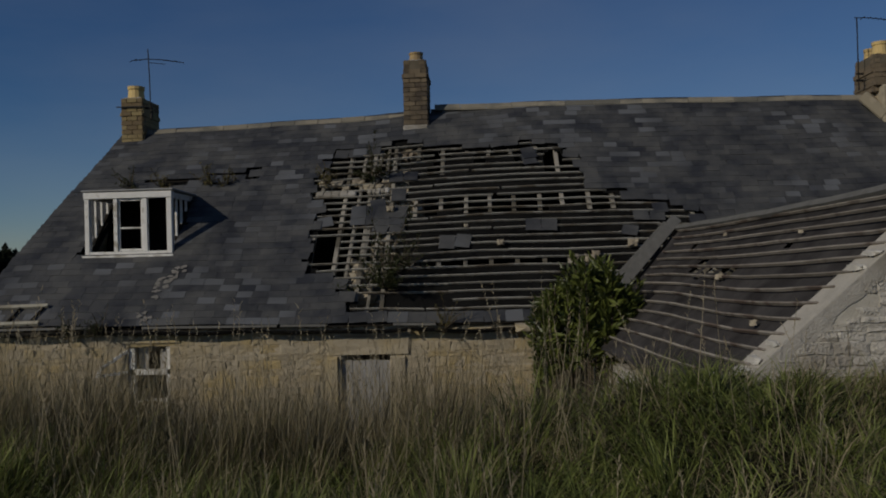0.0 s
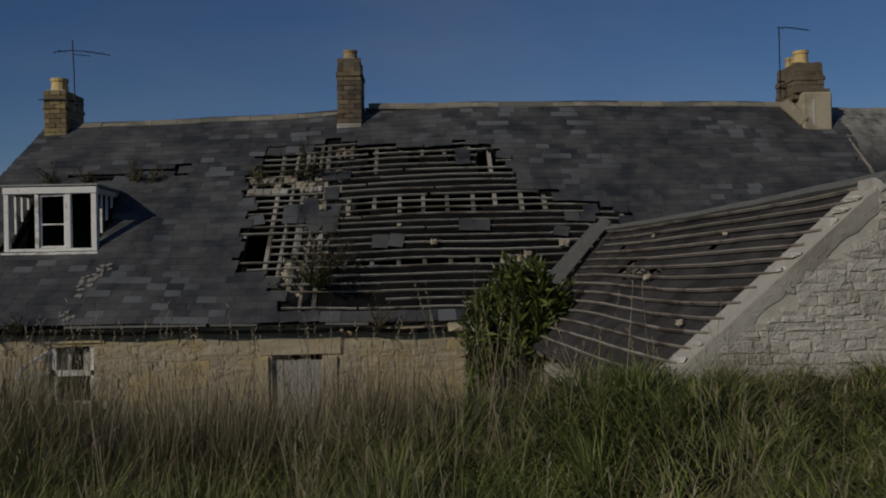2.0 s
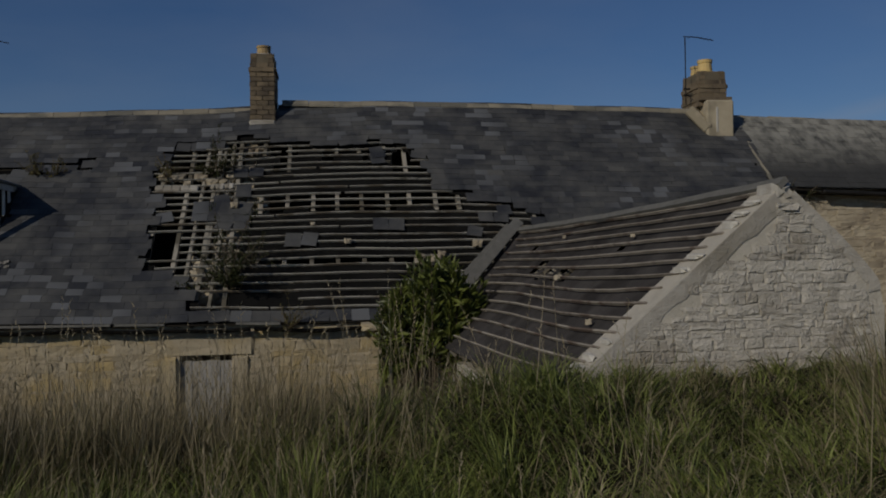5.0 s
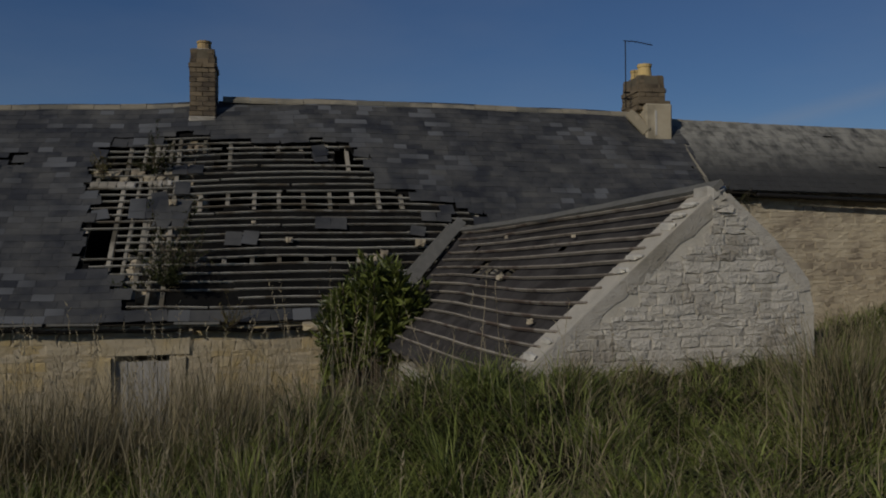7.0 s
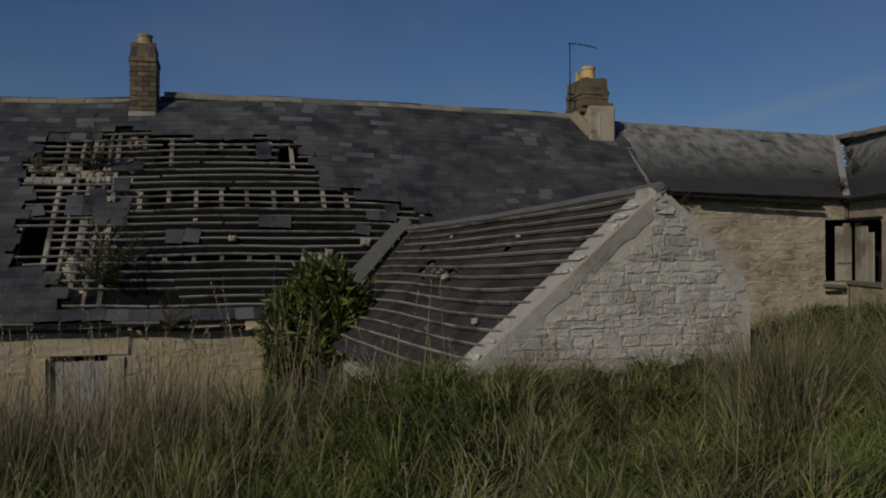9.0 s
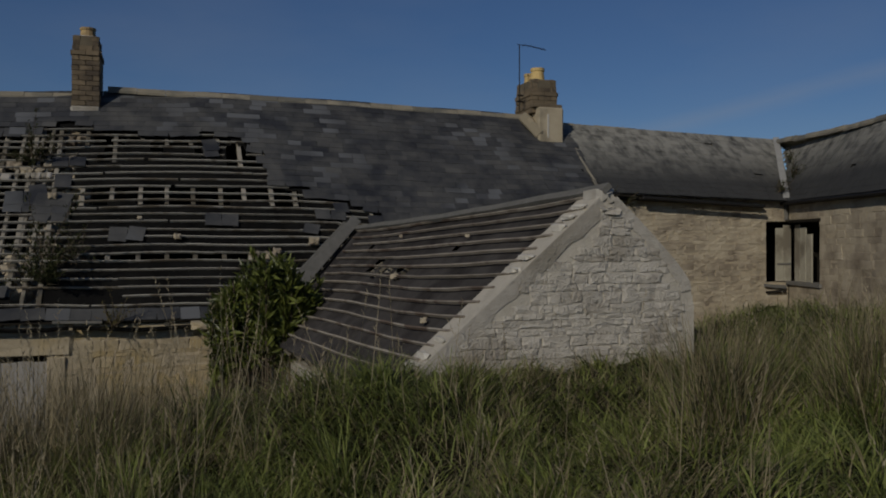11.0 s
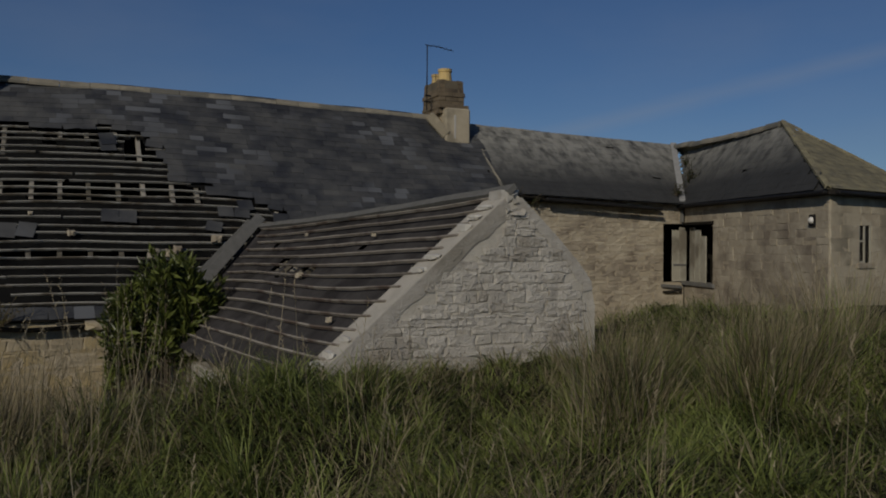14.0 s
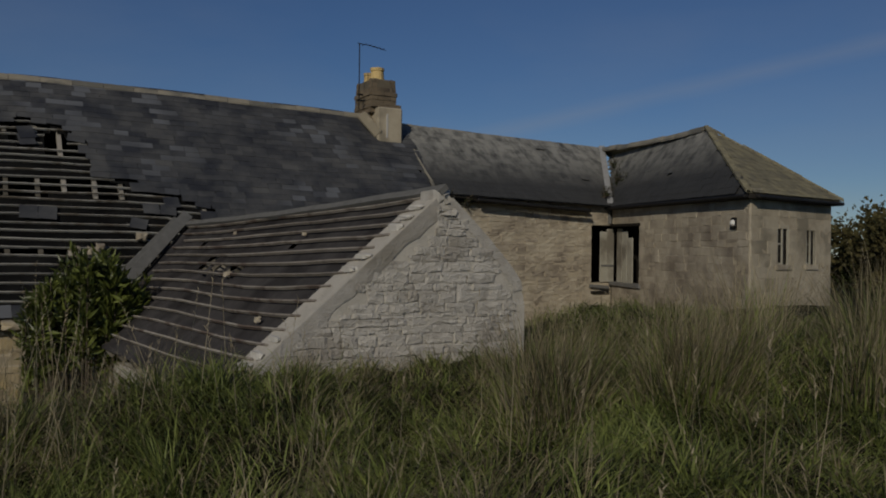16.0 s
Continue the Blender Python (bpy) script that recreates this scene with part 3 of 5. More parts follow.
for a, b, dz in ((-4.95, -3.0, 0.0), (-2.95, -2.3, 0.01), (-1.35, -0.75, 0.015), (-7.5, -5.7, 0.0)):
    box("fascia_board", bar((a, 11.985, eave_z(a) - 0.02 + dz), (b, 11.985, eave_z(b) - 0.012), 0.02, 0.035), BOARD, house, 0.004)
# dark strip under the slates, its colour standing for the shadow gap
box("soffit", span(-7.5, 0.6, 12.0, 12.3, -0.915, -0.895), DARK, house, 0)
piece("kneeler_stone", rough_block(STONE_Y, 140, 0.06, 0.12), wall_a, basis((0.5, 12.05, -0.97), (0.3, 0, 0), (0, 0.3, 0), (0, 0, 0.11)))
pipe = bmesh.new()
tube(pipe, [(0.66, 12.1, -1.02), (0.66, 12.12, -1.5), (0.65, 12.12, -3.4)], 0.035)
part("downpipe", pipe, IRON, eaves)

# rubble cross wall seen through the lattice
cross = new("cross_stub")
bm = bmesh.new()
for i in range(9):
    v0, v1 = 0.04 + i * 0.1, 0.14 + i * 0.1
    x = -1.85 + 0.06 * i
    m = roof(x, (v0 + v1) / 2, -0.55)
    add_box(bm, span(x - 0.2, x + 0.2, m.y - 0.22, m.y + 0.22, -1.1, m.z), 0.02)
part("core", bm, MORTAR, cross)
RUB = blocks(STONE_C, 160, 0.24, 0.2)
for i in range(85):
    v = rnd.uniform(0.12, 0.84)
    x = -1.95 + 0.65 * v + rnd.gauss(0, 0.15)
    s = rnd.uniform(0.07, 0.17)
    c = roof(x, v, -0.2 + rnd.uniform(-0.05, 0.05))
    rr = Euler((rnd.uniform(-0.5, 0.5) - 0.7, rnd.uniform(-0.5, 0.5), rnd.uniform(-1, 1))).to_matrix()
    piece("stone", rnd.choice(RUB), cross, basis(c, rr @ Vector((s * 1.4, 0, 0)), rr @ Vector((0, s, 0)), rr @ Vector((0, 0, s * 0.8))))
# a mortared wall head along the upper left of the gap
for x0, x1, v in ((-2.86, -2.18, 0.572), (-1.98, -1.62, 0.578)):
    n = 5
    for i in range(n):
        p, q = roof(x0 + (x1 - x0) * i / n, v + rnd.uniform(-0.003, 0.003), -0.01), roof(x0 + (x1 - x0) * (i + 1) / n, v + rnd.uniform(-0.003, 0.003), -0.01)
        box("coping_stone", bar(p, q, rnd.uniform(0.11, 0.15), 0.06, UP), SKEW, cross, 0.015)
for i in range(9):
    x = -2.8 + i * 0.14 + rnd.uniform(-0.03, 0.03)
    piece("stone", rnd.choice(RUB), cross, basis(roof(x, 0.63 + rnd.uniform(-0.02, 0.012), -0.06), (rnd.uniform(0.1, 0.2), 0, 0), (0, 0.14, 0.05), (0, -0.05, rnd.uniform(0.05, 0.09))))
# loose stones
for x, v, s in ((2.2, 0.275, 0.15), (1.28, 0.225, 0.13), (1.52, 0.22, 0.15), (0.2, 0.295, 0.10), (-0.33, 0.375, 0.06), (-1.55, 0.47, 0.12), (1.62, 0.24, 0.12)):
    st = tagged(new("fallen_stone", rnd.choice(RUB)), "pale fallen stone lying on the bare battens", "stone", group="fallen stones")
    st.matrix_basis = basis(roof(x, v, 0.02 + s * 0.3), (s, 0, 0), (0, s * 0.8, 0.1 * s), (0, -0.2 * s, s * 0.62))
# lean boarded patch over the eaves at the far left
skylight = thing("roof_light", "weathered timber roof light lying over the eaves", "roof light")
for v in (0.074, 0.006):
    box("rail", bar(roof(-7.6, v, 0.06), roof(-6.45, v, 0.06), 0.06, 0.05, UP), PANEL, skylight)
for x in (-7.3, -6.85, -6.5):
    box("glazing_bar", bar(roof(x - 0.12, 0.0, 0.055), roof(x, 0.075, 0.055), 0.03, 0.035, UP), DARK, skylight)
# pale cement smears below the dormer
for i in range(46):
    t_ = rnd.random()
    x, v = -4.68 - 0.30 * t_ + rnd.gauss(0, 0.06), 0.23 - 0.10 * t_ + rnd.gauss(0, 0.014)
    if i > 36:
        x, v = -4.98 + rnd.gauss(0, 0.06), 0.035 + rnd.gauss(0, 0.012)
    bm = bmesh.new()
    l, h_ = rnd.uniform(0.015, 0.05), rnd.uniform(0.015, 0.05)
    c = roof(x, v, 0.042 + 0.001 * (i % 4))
    ring = [bm.verts.new(c + Vector((math.cos(q) * l * rnd.uniform(0.6, 1.2), 0, 0)) + Vector((0, 0.74, 0.67)) * (math.sin(q) * h_ * rnd.uniform(0.6, 1.2))) for q in np.linspace(0, math.tau, 11)[:-1]]
    f_ = bm.faces.new(ring)
    bmesh.ops.solidify(bm, geom=[f_], thickness=0.005)
    part("cement_smear", bm, PLASTER, house)

# ---- dormer ----
dormer = thing("dormer_window", "white-painted timber dormer with empty and broken panes", "dormer")
DX0, DX1, DY, DZ0, DZ1 = -6.33, -4.93, 13.19, 0.20, 1.19
def post(name, x0, x1, y0, y1, z0, z1, material=WHITE, label=""):
    return box(name, span(x0, x1, y0, y1, z0, z1), material, dormer, 0.006, label)
post("corner_post", DX0, DX0 + 0.075, DY, DY + 0.09, DZ0, DZ1 - 0.07)
post("corner_post", DX1 - 0.085, DX1, DY, DY + 0.09, DZ0, DZ1 - 0.07)
post("head_rail", DX0 - 0.01, DX1 + 0.01, DY - 0.015, DY + 0.09, DZ1 - 0.1, DZ1)
post("bottom_rail", DX0 + 0.077, DX1 - 0.087, DY, DY + 0.08, DZ0, DZ0 + 0.055)
post("sill", DX0 - 0.03, DX1 + 0.03, DY - 0.06, DY + 0.1, DZ0 - 0.05, DZ0 - 0.003)
post("apron", DX0 - 0.0, DX0 + 0.95, DY - 0.075, DY - 0.03, DZ0 - 0.085, DZ0 - 0.052, PANEL, "peeling timber apron")
mw = (DX1 - DX0) / 3
for k, w in ((1, 0.065), (2, 0.085)):
    post("mullion", DX0 + mw * k - w / 2 + 0.03, DX0 + mw * k + w / 2 + 0.03, DY + 0.004, DY + 0.08, DZ0 + 0.057, DZ1 - 0.102)
sash = box("sash", span(DX0 + mw + 0.065, DX0 + 2 * mw - 0.015, DY + 0.03, DY + 0.06, DZ0 + 0.41, DZ0 + 0.435), WHITE, dormer, 0.003)
for z in (DZ0 + 0.06, DZ1 - 0.14):
    box("sash_rail", span(DX0 + mw + 0.065, DX0 + 2 * mw - 0.015, DY + 0.03, DY + 0.06, z, z + 0.035), WHITE, sash, 0.003)
for x in (DX0 + mw + 0.065, DX0 + 2 * mw - 0.04):
    box("sash_stile", span(x, x + 0.025, DY + 0.031, DY + 0.061, DZ0 + 0.095, DZ1 - 0.141), WHITE, sash, 0.003)
# glazed cheeks, open where the glass has gone
for x in (DX0 + 0.02, DX1 - 0.06):
    box("cheek_rail", bar((x + 0.02, DY + 0.09, DZ1 - 0.06), (x + 0.02, DY + 1.02, DZ1 - 0.06), 0.04, 0.09), WHITE, dormer, 0.004)
    for dy, hh in ((0.30, 0.66), (0.52, 0.45), (0.74, 0.24)):
        box("cheek_bar", span(x, x + 0.035, DY + dy, DY + dy + 0.04, DZ1 - 0.1 - hh, DZ1 - 0.105), WHITE, dormer, 0.003)
    box("cheek_sill", bar((x + 0.02, DY + 0.09, DZ0 + 0.06), (x + 0.02, DY + 1.0, DZ1 - 0.06 - 0.02), 0.05, 0.05, UP), DARK, dormer, 0.003)
top = bmesh.new()
add_box(top, basis(((DX0 + DX1) / 2, DY + 0.53, DZ1 + 0.012), (DX1 - DX0 + 0.08, 0, 0), (0, 1.12, -0.03), (0, 0, 0.03)), 0.008)
part("dormer_roof", top, LEAD, dormer, "flat lead dormer roof")
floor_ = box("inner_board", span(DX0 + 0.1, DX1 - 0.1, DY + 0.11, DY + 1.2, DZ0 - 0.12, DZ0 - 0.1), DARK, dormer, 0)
# dark sheet added behind the dormer in place of the attic's shade
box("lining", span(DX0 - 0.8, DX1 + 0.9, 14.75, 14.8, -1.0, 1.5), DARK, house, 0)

# ---- kitchen window in the wall ----
win = new("window_stub")
for a in ((-5.2, -4.58, -1.14, -1.10), (-5.2, -4.58, -1.55, -1.47), (-5.2, -5.11, -1.95, -1.14), (-4.65, -4.58, -1.95, -1.14), (-5.2, -4.58, -1.95, -1.9)):
    box("window_frame", span(a[0], a[1], 12.23, 12.30, a[2], a[3]), WHITE, win, 0.004)
box("pane", span(-5.11, -4.65, 12.268, 12.272, -1.9, -1.55), GLASS, win, 0).visible_shadow = False
box("torn_blind", span(-5.1, -4.95, 12.34, 12.36, -1.47, -1.16), PLASTER, win, 0)
box("torn_blind", span(-4.78, -4.66, 12.34, 12.36, -1.47, -1.2), PLASTER, win, 0)
# a casement swung out and slumping on its hinge
for p, q in (((-5.2, 12.2, -1.50), (-5.55, 11.98, -1.53)), ((-5.2, 12.2, -1.20), (-5.50, 11.99, -1.42)), ((-5.50, 11.99, -1.40), (-5.55, 11.98, -1.55))):
    box("casement", bar(p, q, 0.03, 0.045), WHITE, win, 0.004)
box("window_sill", span(-5.28, -4.5, 12.12, 12.34, -2.03, -1.96), STONE_C, win, 0.01)
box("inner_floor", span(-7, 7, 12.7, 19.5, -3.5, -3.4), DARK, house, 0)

# ---- chimneys ----
def chimney(label, x0, x1, y0, y1, z0, z1, pots, brick, cap=True, taper=0.0, cross=(), base=None):
    """A brick stack with courses, oversailing cap and clay pots."""
    ch = thing("chimney", label, "chimney", group="chimneys on the ridge")
    bm = bmesh.new()
    add_box(bm, span(x0 + 0.012, x1 - 0.012, y0 + 0.012, y1 - 0.012, z0, z1 - 0.01))
    part("core", bm, SOOT, ch)
    me = [mesh("brick", [(c[0] / 2 + rnd.uniform(-.03, .03), c[1] / 2, c[2] / 2 + rnd.uniform(-.04, .04)) for c in CORNERS], SIDES, brick) for _ in range(5)]
    z, k, h = z0 + 0.01, 0, 0.085
    while z < z1 - 0.01:
        t = taper * max(0, (z - (z1 - 0.3)) / 0.3)
        g = -0.02 if cap and z1 - 0.36 < z < z1 - 0.26 else 0
        for side in range(4):
            L = (x1 - x0) if side % 2 == 0 else (y1 - y0)
            n = max(2, round(L / 0.23))
            for i in range(n + 1):
                a, b = max(0, (i - 0.5 * (k % 2)) / n), min(1, (i + 1 - 0.5 * (k % 2)) / n)
                if b - a < 0.08:
                    continue
                m_, w = (a + b) / 2, (b - a) * L - 0.012
                if side == 0:
                    c, ax, ou = (x0 + m_ * L, y0 + t - 0.0 + g, z), Vector((1, 0, 0)), Vector((0, -1, 0))
                elif side == 1:
                    c, ax, ou = (x1 - t - g, y0 + m_ * L, z), Vector((0, 1, 0)), Vector((1, 0, 0))
                elif side == 2:
                    c, ax, ou = (x0 + m_ * L, y1 - t - g, z), Vector((1, 0, 0)), Vector((0, 1, 0))
                else:
                    c, ax, ou = (x0 + t + g, y0 + m_ * L, z), Vector((0, 1, 0)), Vector((-1, 0, 0))
                c = Vector(c) + Vector((0, 0, h / 2)) - ou * (0.04 - rnd.uniform(0, 0.008))
                piece("brick", rnd.choice(me), ch, basis(c, ax * w, ou * 0.09, Vector((0, 0, h - 0.010))))
        z += h
        k += 1
    box("flaunching", span(x0 + taper + 0.03, x1 - taper - 0.03, y0 + taper + 0.03, y1 - taper - 0.03, z1 - 0.02, z1 + 0.03), CEMENT, ch, 0.01)
    for px, py, r, ph in pots:
        bm = bmesh.new()
        prof = [(r * 1.05, 0), (r * 1.0, 0.02), (r * 0.9, ph * 0.7), (r * 1.0, ph * 0.78), (r * 1.02, ph), (r * 0.8, ph), (r * 0.75, ph * 0.4)]
        n = 14
        rings = [[bm.verts.new((px + q * math.cos(a * math.tau / n), py + q * math.sin(a * math.tau / n), z1 + 0.02 + zz)) for a in range(n)] for q, zz in prof]
        for r0, r1 in zip(rings, rings[1:]):
            for a in range(n):
                bm.faces.new((r0[a], r0[(a + 1) % n], r1[(a + 1) % n], r1[a]))
        part("chimney_pot", bm, POT, ch, "buff clay chimney pot")
    return ch


c1 = chimney("buff brick end chimney with a dark iron strap", -6.80, -6.40, 15.75, 16.55, 2.15, 3.17, ((-6.6, 15.97, 0.155, 0.24),), BRICK_Y)
box("strap", span(-6.88, -6.36, 15.7, 15.72, 3.0, 3.02), IRON, c1, 0)
c2 = chimney("tall sooty brick ridge chimney with one short pot", -1.46, -1.03, 15.62, 16.35, 2.3, 3.66, ((-1.23, 15.85, 0.13, 0.16),), BRICK, taper=0.06)
box("cement_skirt", span(-1.485, -1.015, 15.57, 16.4, 2.15, 2.47), SKEW, c2, 0.03)
c3 = chimney("brick chimney on a cream rendered base with two clay pots", 6.90, 7.44, 15.5, 16.3, 2.75, 3.42, ((7.12, 15.72, 0.14, 0.24), (7.13, 16.1, 0.13, 0.2)), BRICK, taper=0.08)
box("rendered_base", span(6.98, 7.52, 15.35, 16.3, 2.0, 2.86), RENDER_C, c3, 0.03)
box("shoulder", bar((6.82, 15.72, 2.72), (7.1, 15.45, 2.3), 0.3, 0.2), RENDER_C, c3, 0.03)
box("cap_course", span(6.88, 7.52, 15.42, 16.32, 2.86, 2.93), BRICK, c3, 0.01)
box("flue_panel", span(7.16, 7.2, 15.34, 15.36, 2.25, 2.72), CEMENT, c3, 0.003)

# ---- aerials ----
def rod(name, pts, r, parent, material=IRON):
    bm = bmesh.new()
    tube(bm, pts, r, 6)
    return part(name, bm, material, parent)
a1 = thing("aerial", "bent television aerial on the end chimney", "aerial")
rod("mast", [(-6.28, 15.85, 2.9), (-6.29, 15.85, 3.6), (-6.31, 15.85, 4.12)], 0.011, a1)
boom = rod("boom", [(-6.62, 15.85, 3.91), (-6.3, 15.85, 3.93), (-6.0, 15.85, 3.90), (-5.62, 15.85, 3.83)], 0.008, a1)
for x, z, l in ((-6.6, 3.91, 0.14), (-6.5, 3.92, 0.05), (-6.05, 3.9, 0.05), (-5.9, 3.88, 0.04), (-5.75, 3.86, 0.04)):
    rod("element", [(x, 15.7, z - l * 0.4), (x, 16.0, z + l * 0.4)], 0.006, boom)
rod("element", [(-6.3, 15.85, 3.86), (-5.98, 15.85, 3.82)], 0.006, a1)
rod("clamp", [(-6.45, 15.85, 3.0), (-6.24, 15.85, 3.0)], 0.02, a1)
rod("clamp", [(-6.28, 15.85, 2.78), (-6.25, 15.85, 2.95)], 0.02, a1)
a2 = thing("aerial", "thin television aerial mast beside the brick chimney", "aerial")
rod("mast", [(6.72, 15.7, 2.82), (6.72, 15.7, 4.13)], 0.011, a2)
boom = rod("boom", [(6.68, 15.7, 4.13), (6.95, 15.7, 4.12), (7.3, 15.72, 4.07)], 0.008, a2)
rod("clamp", [(6.68, 15.7, 3.0), (6.8, 15.7, 3.0)], 0.02, a2)
rod("clamp", [(6.68, 15.7, 3.12), (6.8, 15.7, 3.12)], 0.018, a2)
rod("element", [(6.82, 15.6, 4.12), (6.82, 15.8, 4.12)], 0.006, boom)
for i in range(4):
    rod("element", [(6.95 + i * 0.09, 15.64, 4.12 - 0.012 * i), (6.95 + i * 0.09, 15.78, 4.12 - 0.012 * i)], 0.005, boom)

# ---- generic plane roof ----
def plane_roof(parent, material, o, u, w, poly, gauge, width, name="slates", singles=280):
    """Slates on a plane: o an eaves corner, u along the eaves, w up the slope, poly the outline in (u, w) metres."""
    o, u, w = Vector(o), Vector(u).normalized(), Vector(w).normalized()
    n = u.cross(w).normalized()
    stock = ([], [])
    own = [mesh("slate", [(c[0] / 2 + rnd.uniform(-.02, .02), c[1] / 2 + (rnd.uniform(-.04, .05) if c[1] < 0 else 0), c[2] / 2) for c in CORNERS], SIDES, material) for _ in range(5)]
    top_ = max(q[1] for q in poly)
    lo_, hi_ = min(q[0] for q in poly), max(q[0] for q in poly)
    b = 0.0
    j = 0
    while b < top_:
        a = lo_ - rnd.uniform(0, width)
        while a < hi_:
            wd = width * rnd.uniform(0.85, 1.15)
            if inside(a + wd / 2, b + gauge * 0.5, poly) and inside(a + wd / 2, b + gauge * 1.1, poly) and rnd.random() > 0.004:
                c = o + u * (a + wd / 2) + w * (b + gauge * 0.72) + n * (0.02 + rnd.uniform(0, 0.004))
                t = rnd.gauss(0, 0.012)
                ua = u * math.cos(t) + w * math.sin(t)
                wb = (n.cross(ua) - n * 0.025).normalized()
                args = (c, ua * (wd - 0.006), wb * gauge * 1.5, ua.cross(wb) * 0.004)
                if singles > 0:
                    lay_slate("slate", *args, parent=parent, me=rnd.choice(own))
                    singles -= 1
                else:
                    lay_slate(name, *args, stock=stock)
            a += wd
        b += gauge
        j += 1
    if not stock[0]:
        stock = ([Vector(o), Vector(o) + u * 0.1, Vector(o) + w * 0.1], [(0, 1, 2)])
    ob = new(name, mesh(name, stock[0], stock[1], material))
    ob.parent = parent
    tagged(ob, "weathered roof slates", kind="stuff")
    bm = bmesh.new()
    bm.faces.new([bm.verts.new(o + u * a + w * b - n * 0.012) for a, b in poly])
    part("deck", bm, material, parent)
    return ob


# ---- lower range to the east ----
lower = thing("east_range", "lower stone range with a grey slate roof joining the house", "house")
BE0, BE1 = Vector((7.70, 14.22, 1.12)), Vector((11.93, 14.22, 1.03))
BR0, BR1 = Vector((7.70, 16.0, 2.66)), Vector((13.1, 16.0, 2.515))
ub = (BE1 - BE0).normalized()
nb = ub.cross(BR0 - BE0).normalized()
wb_ = nb.cross(ub)
def to_plane(p, o, u, w):
    return ((p - o).dot(u), (p - o).dot(w))
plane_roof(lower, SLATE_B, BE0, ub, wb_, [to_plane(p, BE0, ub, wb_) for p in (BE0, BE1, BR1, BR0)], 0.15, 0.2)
ridge_line(lower, [(7.55, 16, 2.66), (9.5, 16, 2.59), (11.5, 16, 2.535), (12.95, 16, 2.50)], 0.5, 0.10)
# cement fillet where the two roofs meet
fil = bmesh.new()
for i in range(7):
    p, q = BE0.lerp(BR0, i / 7), BE0.lerp(BR0, (i + 1) / 7)
    add_box(fil, bar(p + nb * 0.035 + Vector((rnd.uniform(-.02, .02), 0, 0)), q + nb * 0.035, rnd.uniform(0.03, 0.08), 0.018, nb), 0.004)
part("cement_fillet", fil, RIDGE, lower)

wall_b = new("wall_stub")
bm = bmesh.new()
add_box(bm, span(5.0, 11.56, 14.42, 14.8, -2.4, 1.0))
add_box(bm, span(11.56, 12.1, 14.42, 14.8, 0.63, 1.0))
add_box(bm, span(11.56, 12.1, 14.42, 14.8, -1.06, -0.6))
add_box(bm, span(11.9, 12.1, 14.42, 14.8, -1.28, -1.06))
add_box(bm, span(11.56, 12.1, 14.42, 14.8, -2.4, -1.28))
part("wall_core", bm, MORTAR_Y, wall_b)
STONES_C = blocks(STONE_C, 200, 0.06, 0.02, 12)
STONES_R = blocks(RENDER_C, 240, 0.04, 0.02, 8)
masonry(wall_b, STONES_C, (7.4, 14.42, 0), (1, 0, 0), 4.66, -1.5, 1.0, (0.07, 0.13), (0.14, 0.34),
        proud=0.006, joint=0.004, holes=((4.16, 5, -0.6, 0.64), (4.16, 4.5, -1.28, -1.06)))
gut = thing("gutter", "black gutter along the lower range", "gutter")
box("channel", bar((8.55, 14.14, 1.03), (11.3, 14.14, 0.91), 0.09, 0.07), IRON, gut, 0.02)
box("channel", bar((7.75, 14.2, 1.09), (8.5, 14.2, 1.05), 0.03, 0.03), DARK, gut, 0.005)
box("wall_plate", bar((7.7, 14.35, 1.05), (11.4, 14.35, 0.93), 0.2, 0.05), DARK, lower, 0.004)

# ---- hipped wing ----
wing = thing("hipped_wing", "hip-roofed sandstone wing with lichen-covered slates", "house")
I, E1, E2, Hp, Vt = Vector((11.93, 14.24, 1.03)), Vector((10.36, 9.17, 0.97)), Vector((13.15, 9.58, 0.97)), Vector((12.0, 11.63, 2.385)), Vector((13.1, 16.0, 2.515))
def slope_of(a, b, c, d=None):
    u = (b - a).normalized()
    n = u.cross(c - a).normalized()
    return u, n.cross(u)
u1, w1 = slope_of(I, E1, Hp)
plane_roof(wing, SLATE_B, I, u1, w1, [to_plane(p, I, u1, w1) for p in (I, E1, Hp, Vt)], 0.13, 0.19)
u2, w2 = slope_of(E1, E2, Hp)
plane_roof(wing, SLATE_C, E1, u2, w2, [to_plane(p, E1, u2, w2) for p in (E1, E2, Hp)], 0.13, 0.19)
ha, hb = Hp - E2, Vt - E2
E3 = E2 + (hb - ha * (hb.z / ha.z)).normalized() * 6.0
E3 = E3 if E3.y > E2.y else E2 * 2 - E3
u3, w3 = slope_of(E2, E3, Hp)
bm = bmesh.new()
bm.faces.new([bm.verts.new(p - Vector((0, 0, 0.04))) for p in (E2, E3, Vt, Hp)])
part("back_slope", bm, SLATE_C, wing)
ridge_line(wing, [Vt + Vector((0, 0, 0.0)), Hp.lerp(Vt, 0.45) + Vector((0, 0, -0.04)), Hp + Vector((0, 0, 0.01))], 0.5, 0.09)
for a, b in ((E1, Hp), (E2, Hp)):
    ridge_line(wing, [a + Vector((0, 0, 0.05)), b + Vector((0, 0, 0.05))], 0.4, 0.045, material=SLATE_C, tip=0.006)
valley = bmesh.new()
add_box(valley, bar(I + Vector((-0.03, -0.02, 0.07)), Vt + Vector((-0.02, -0.02, 0.06)), 0.13, 0.04), 0.01)
part("valley", valley, LEAD, wing, "pale patched lead valley")

wall_c = new("wall_stub")
dirl = (E1 - I).normalized()
dirf = (E2 - E1).normalized()
inn = Vector((-dirl.y, dirl.x, 0))
if inn.x < 0:
    inn = -inn
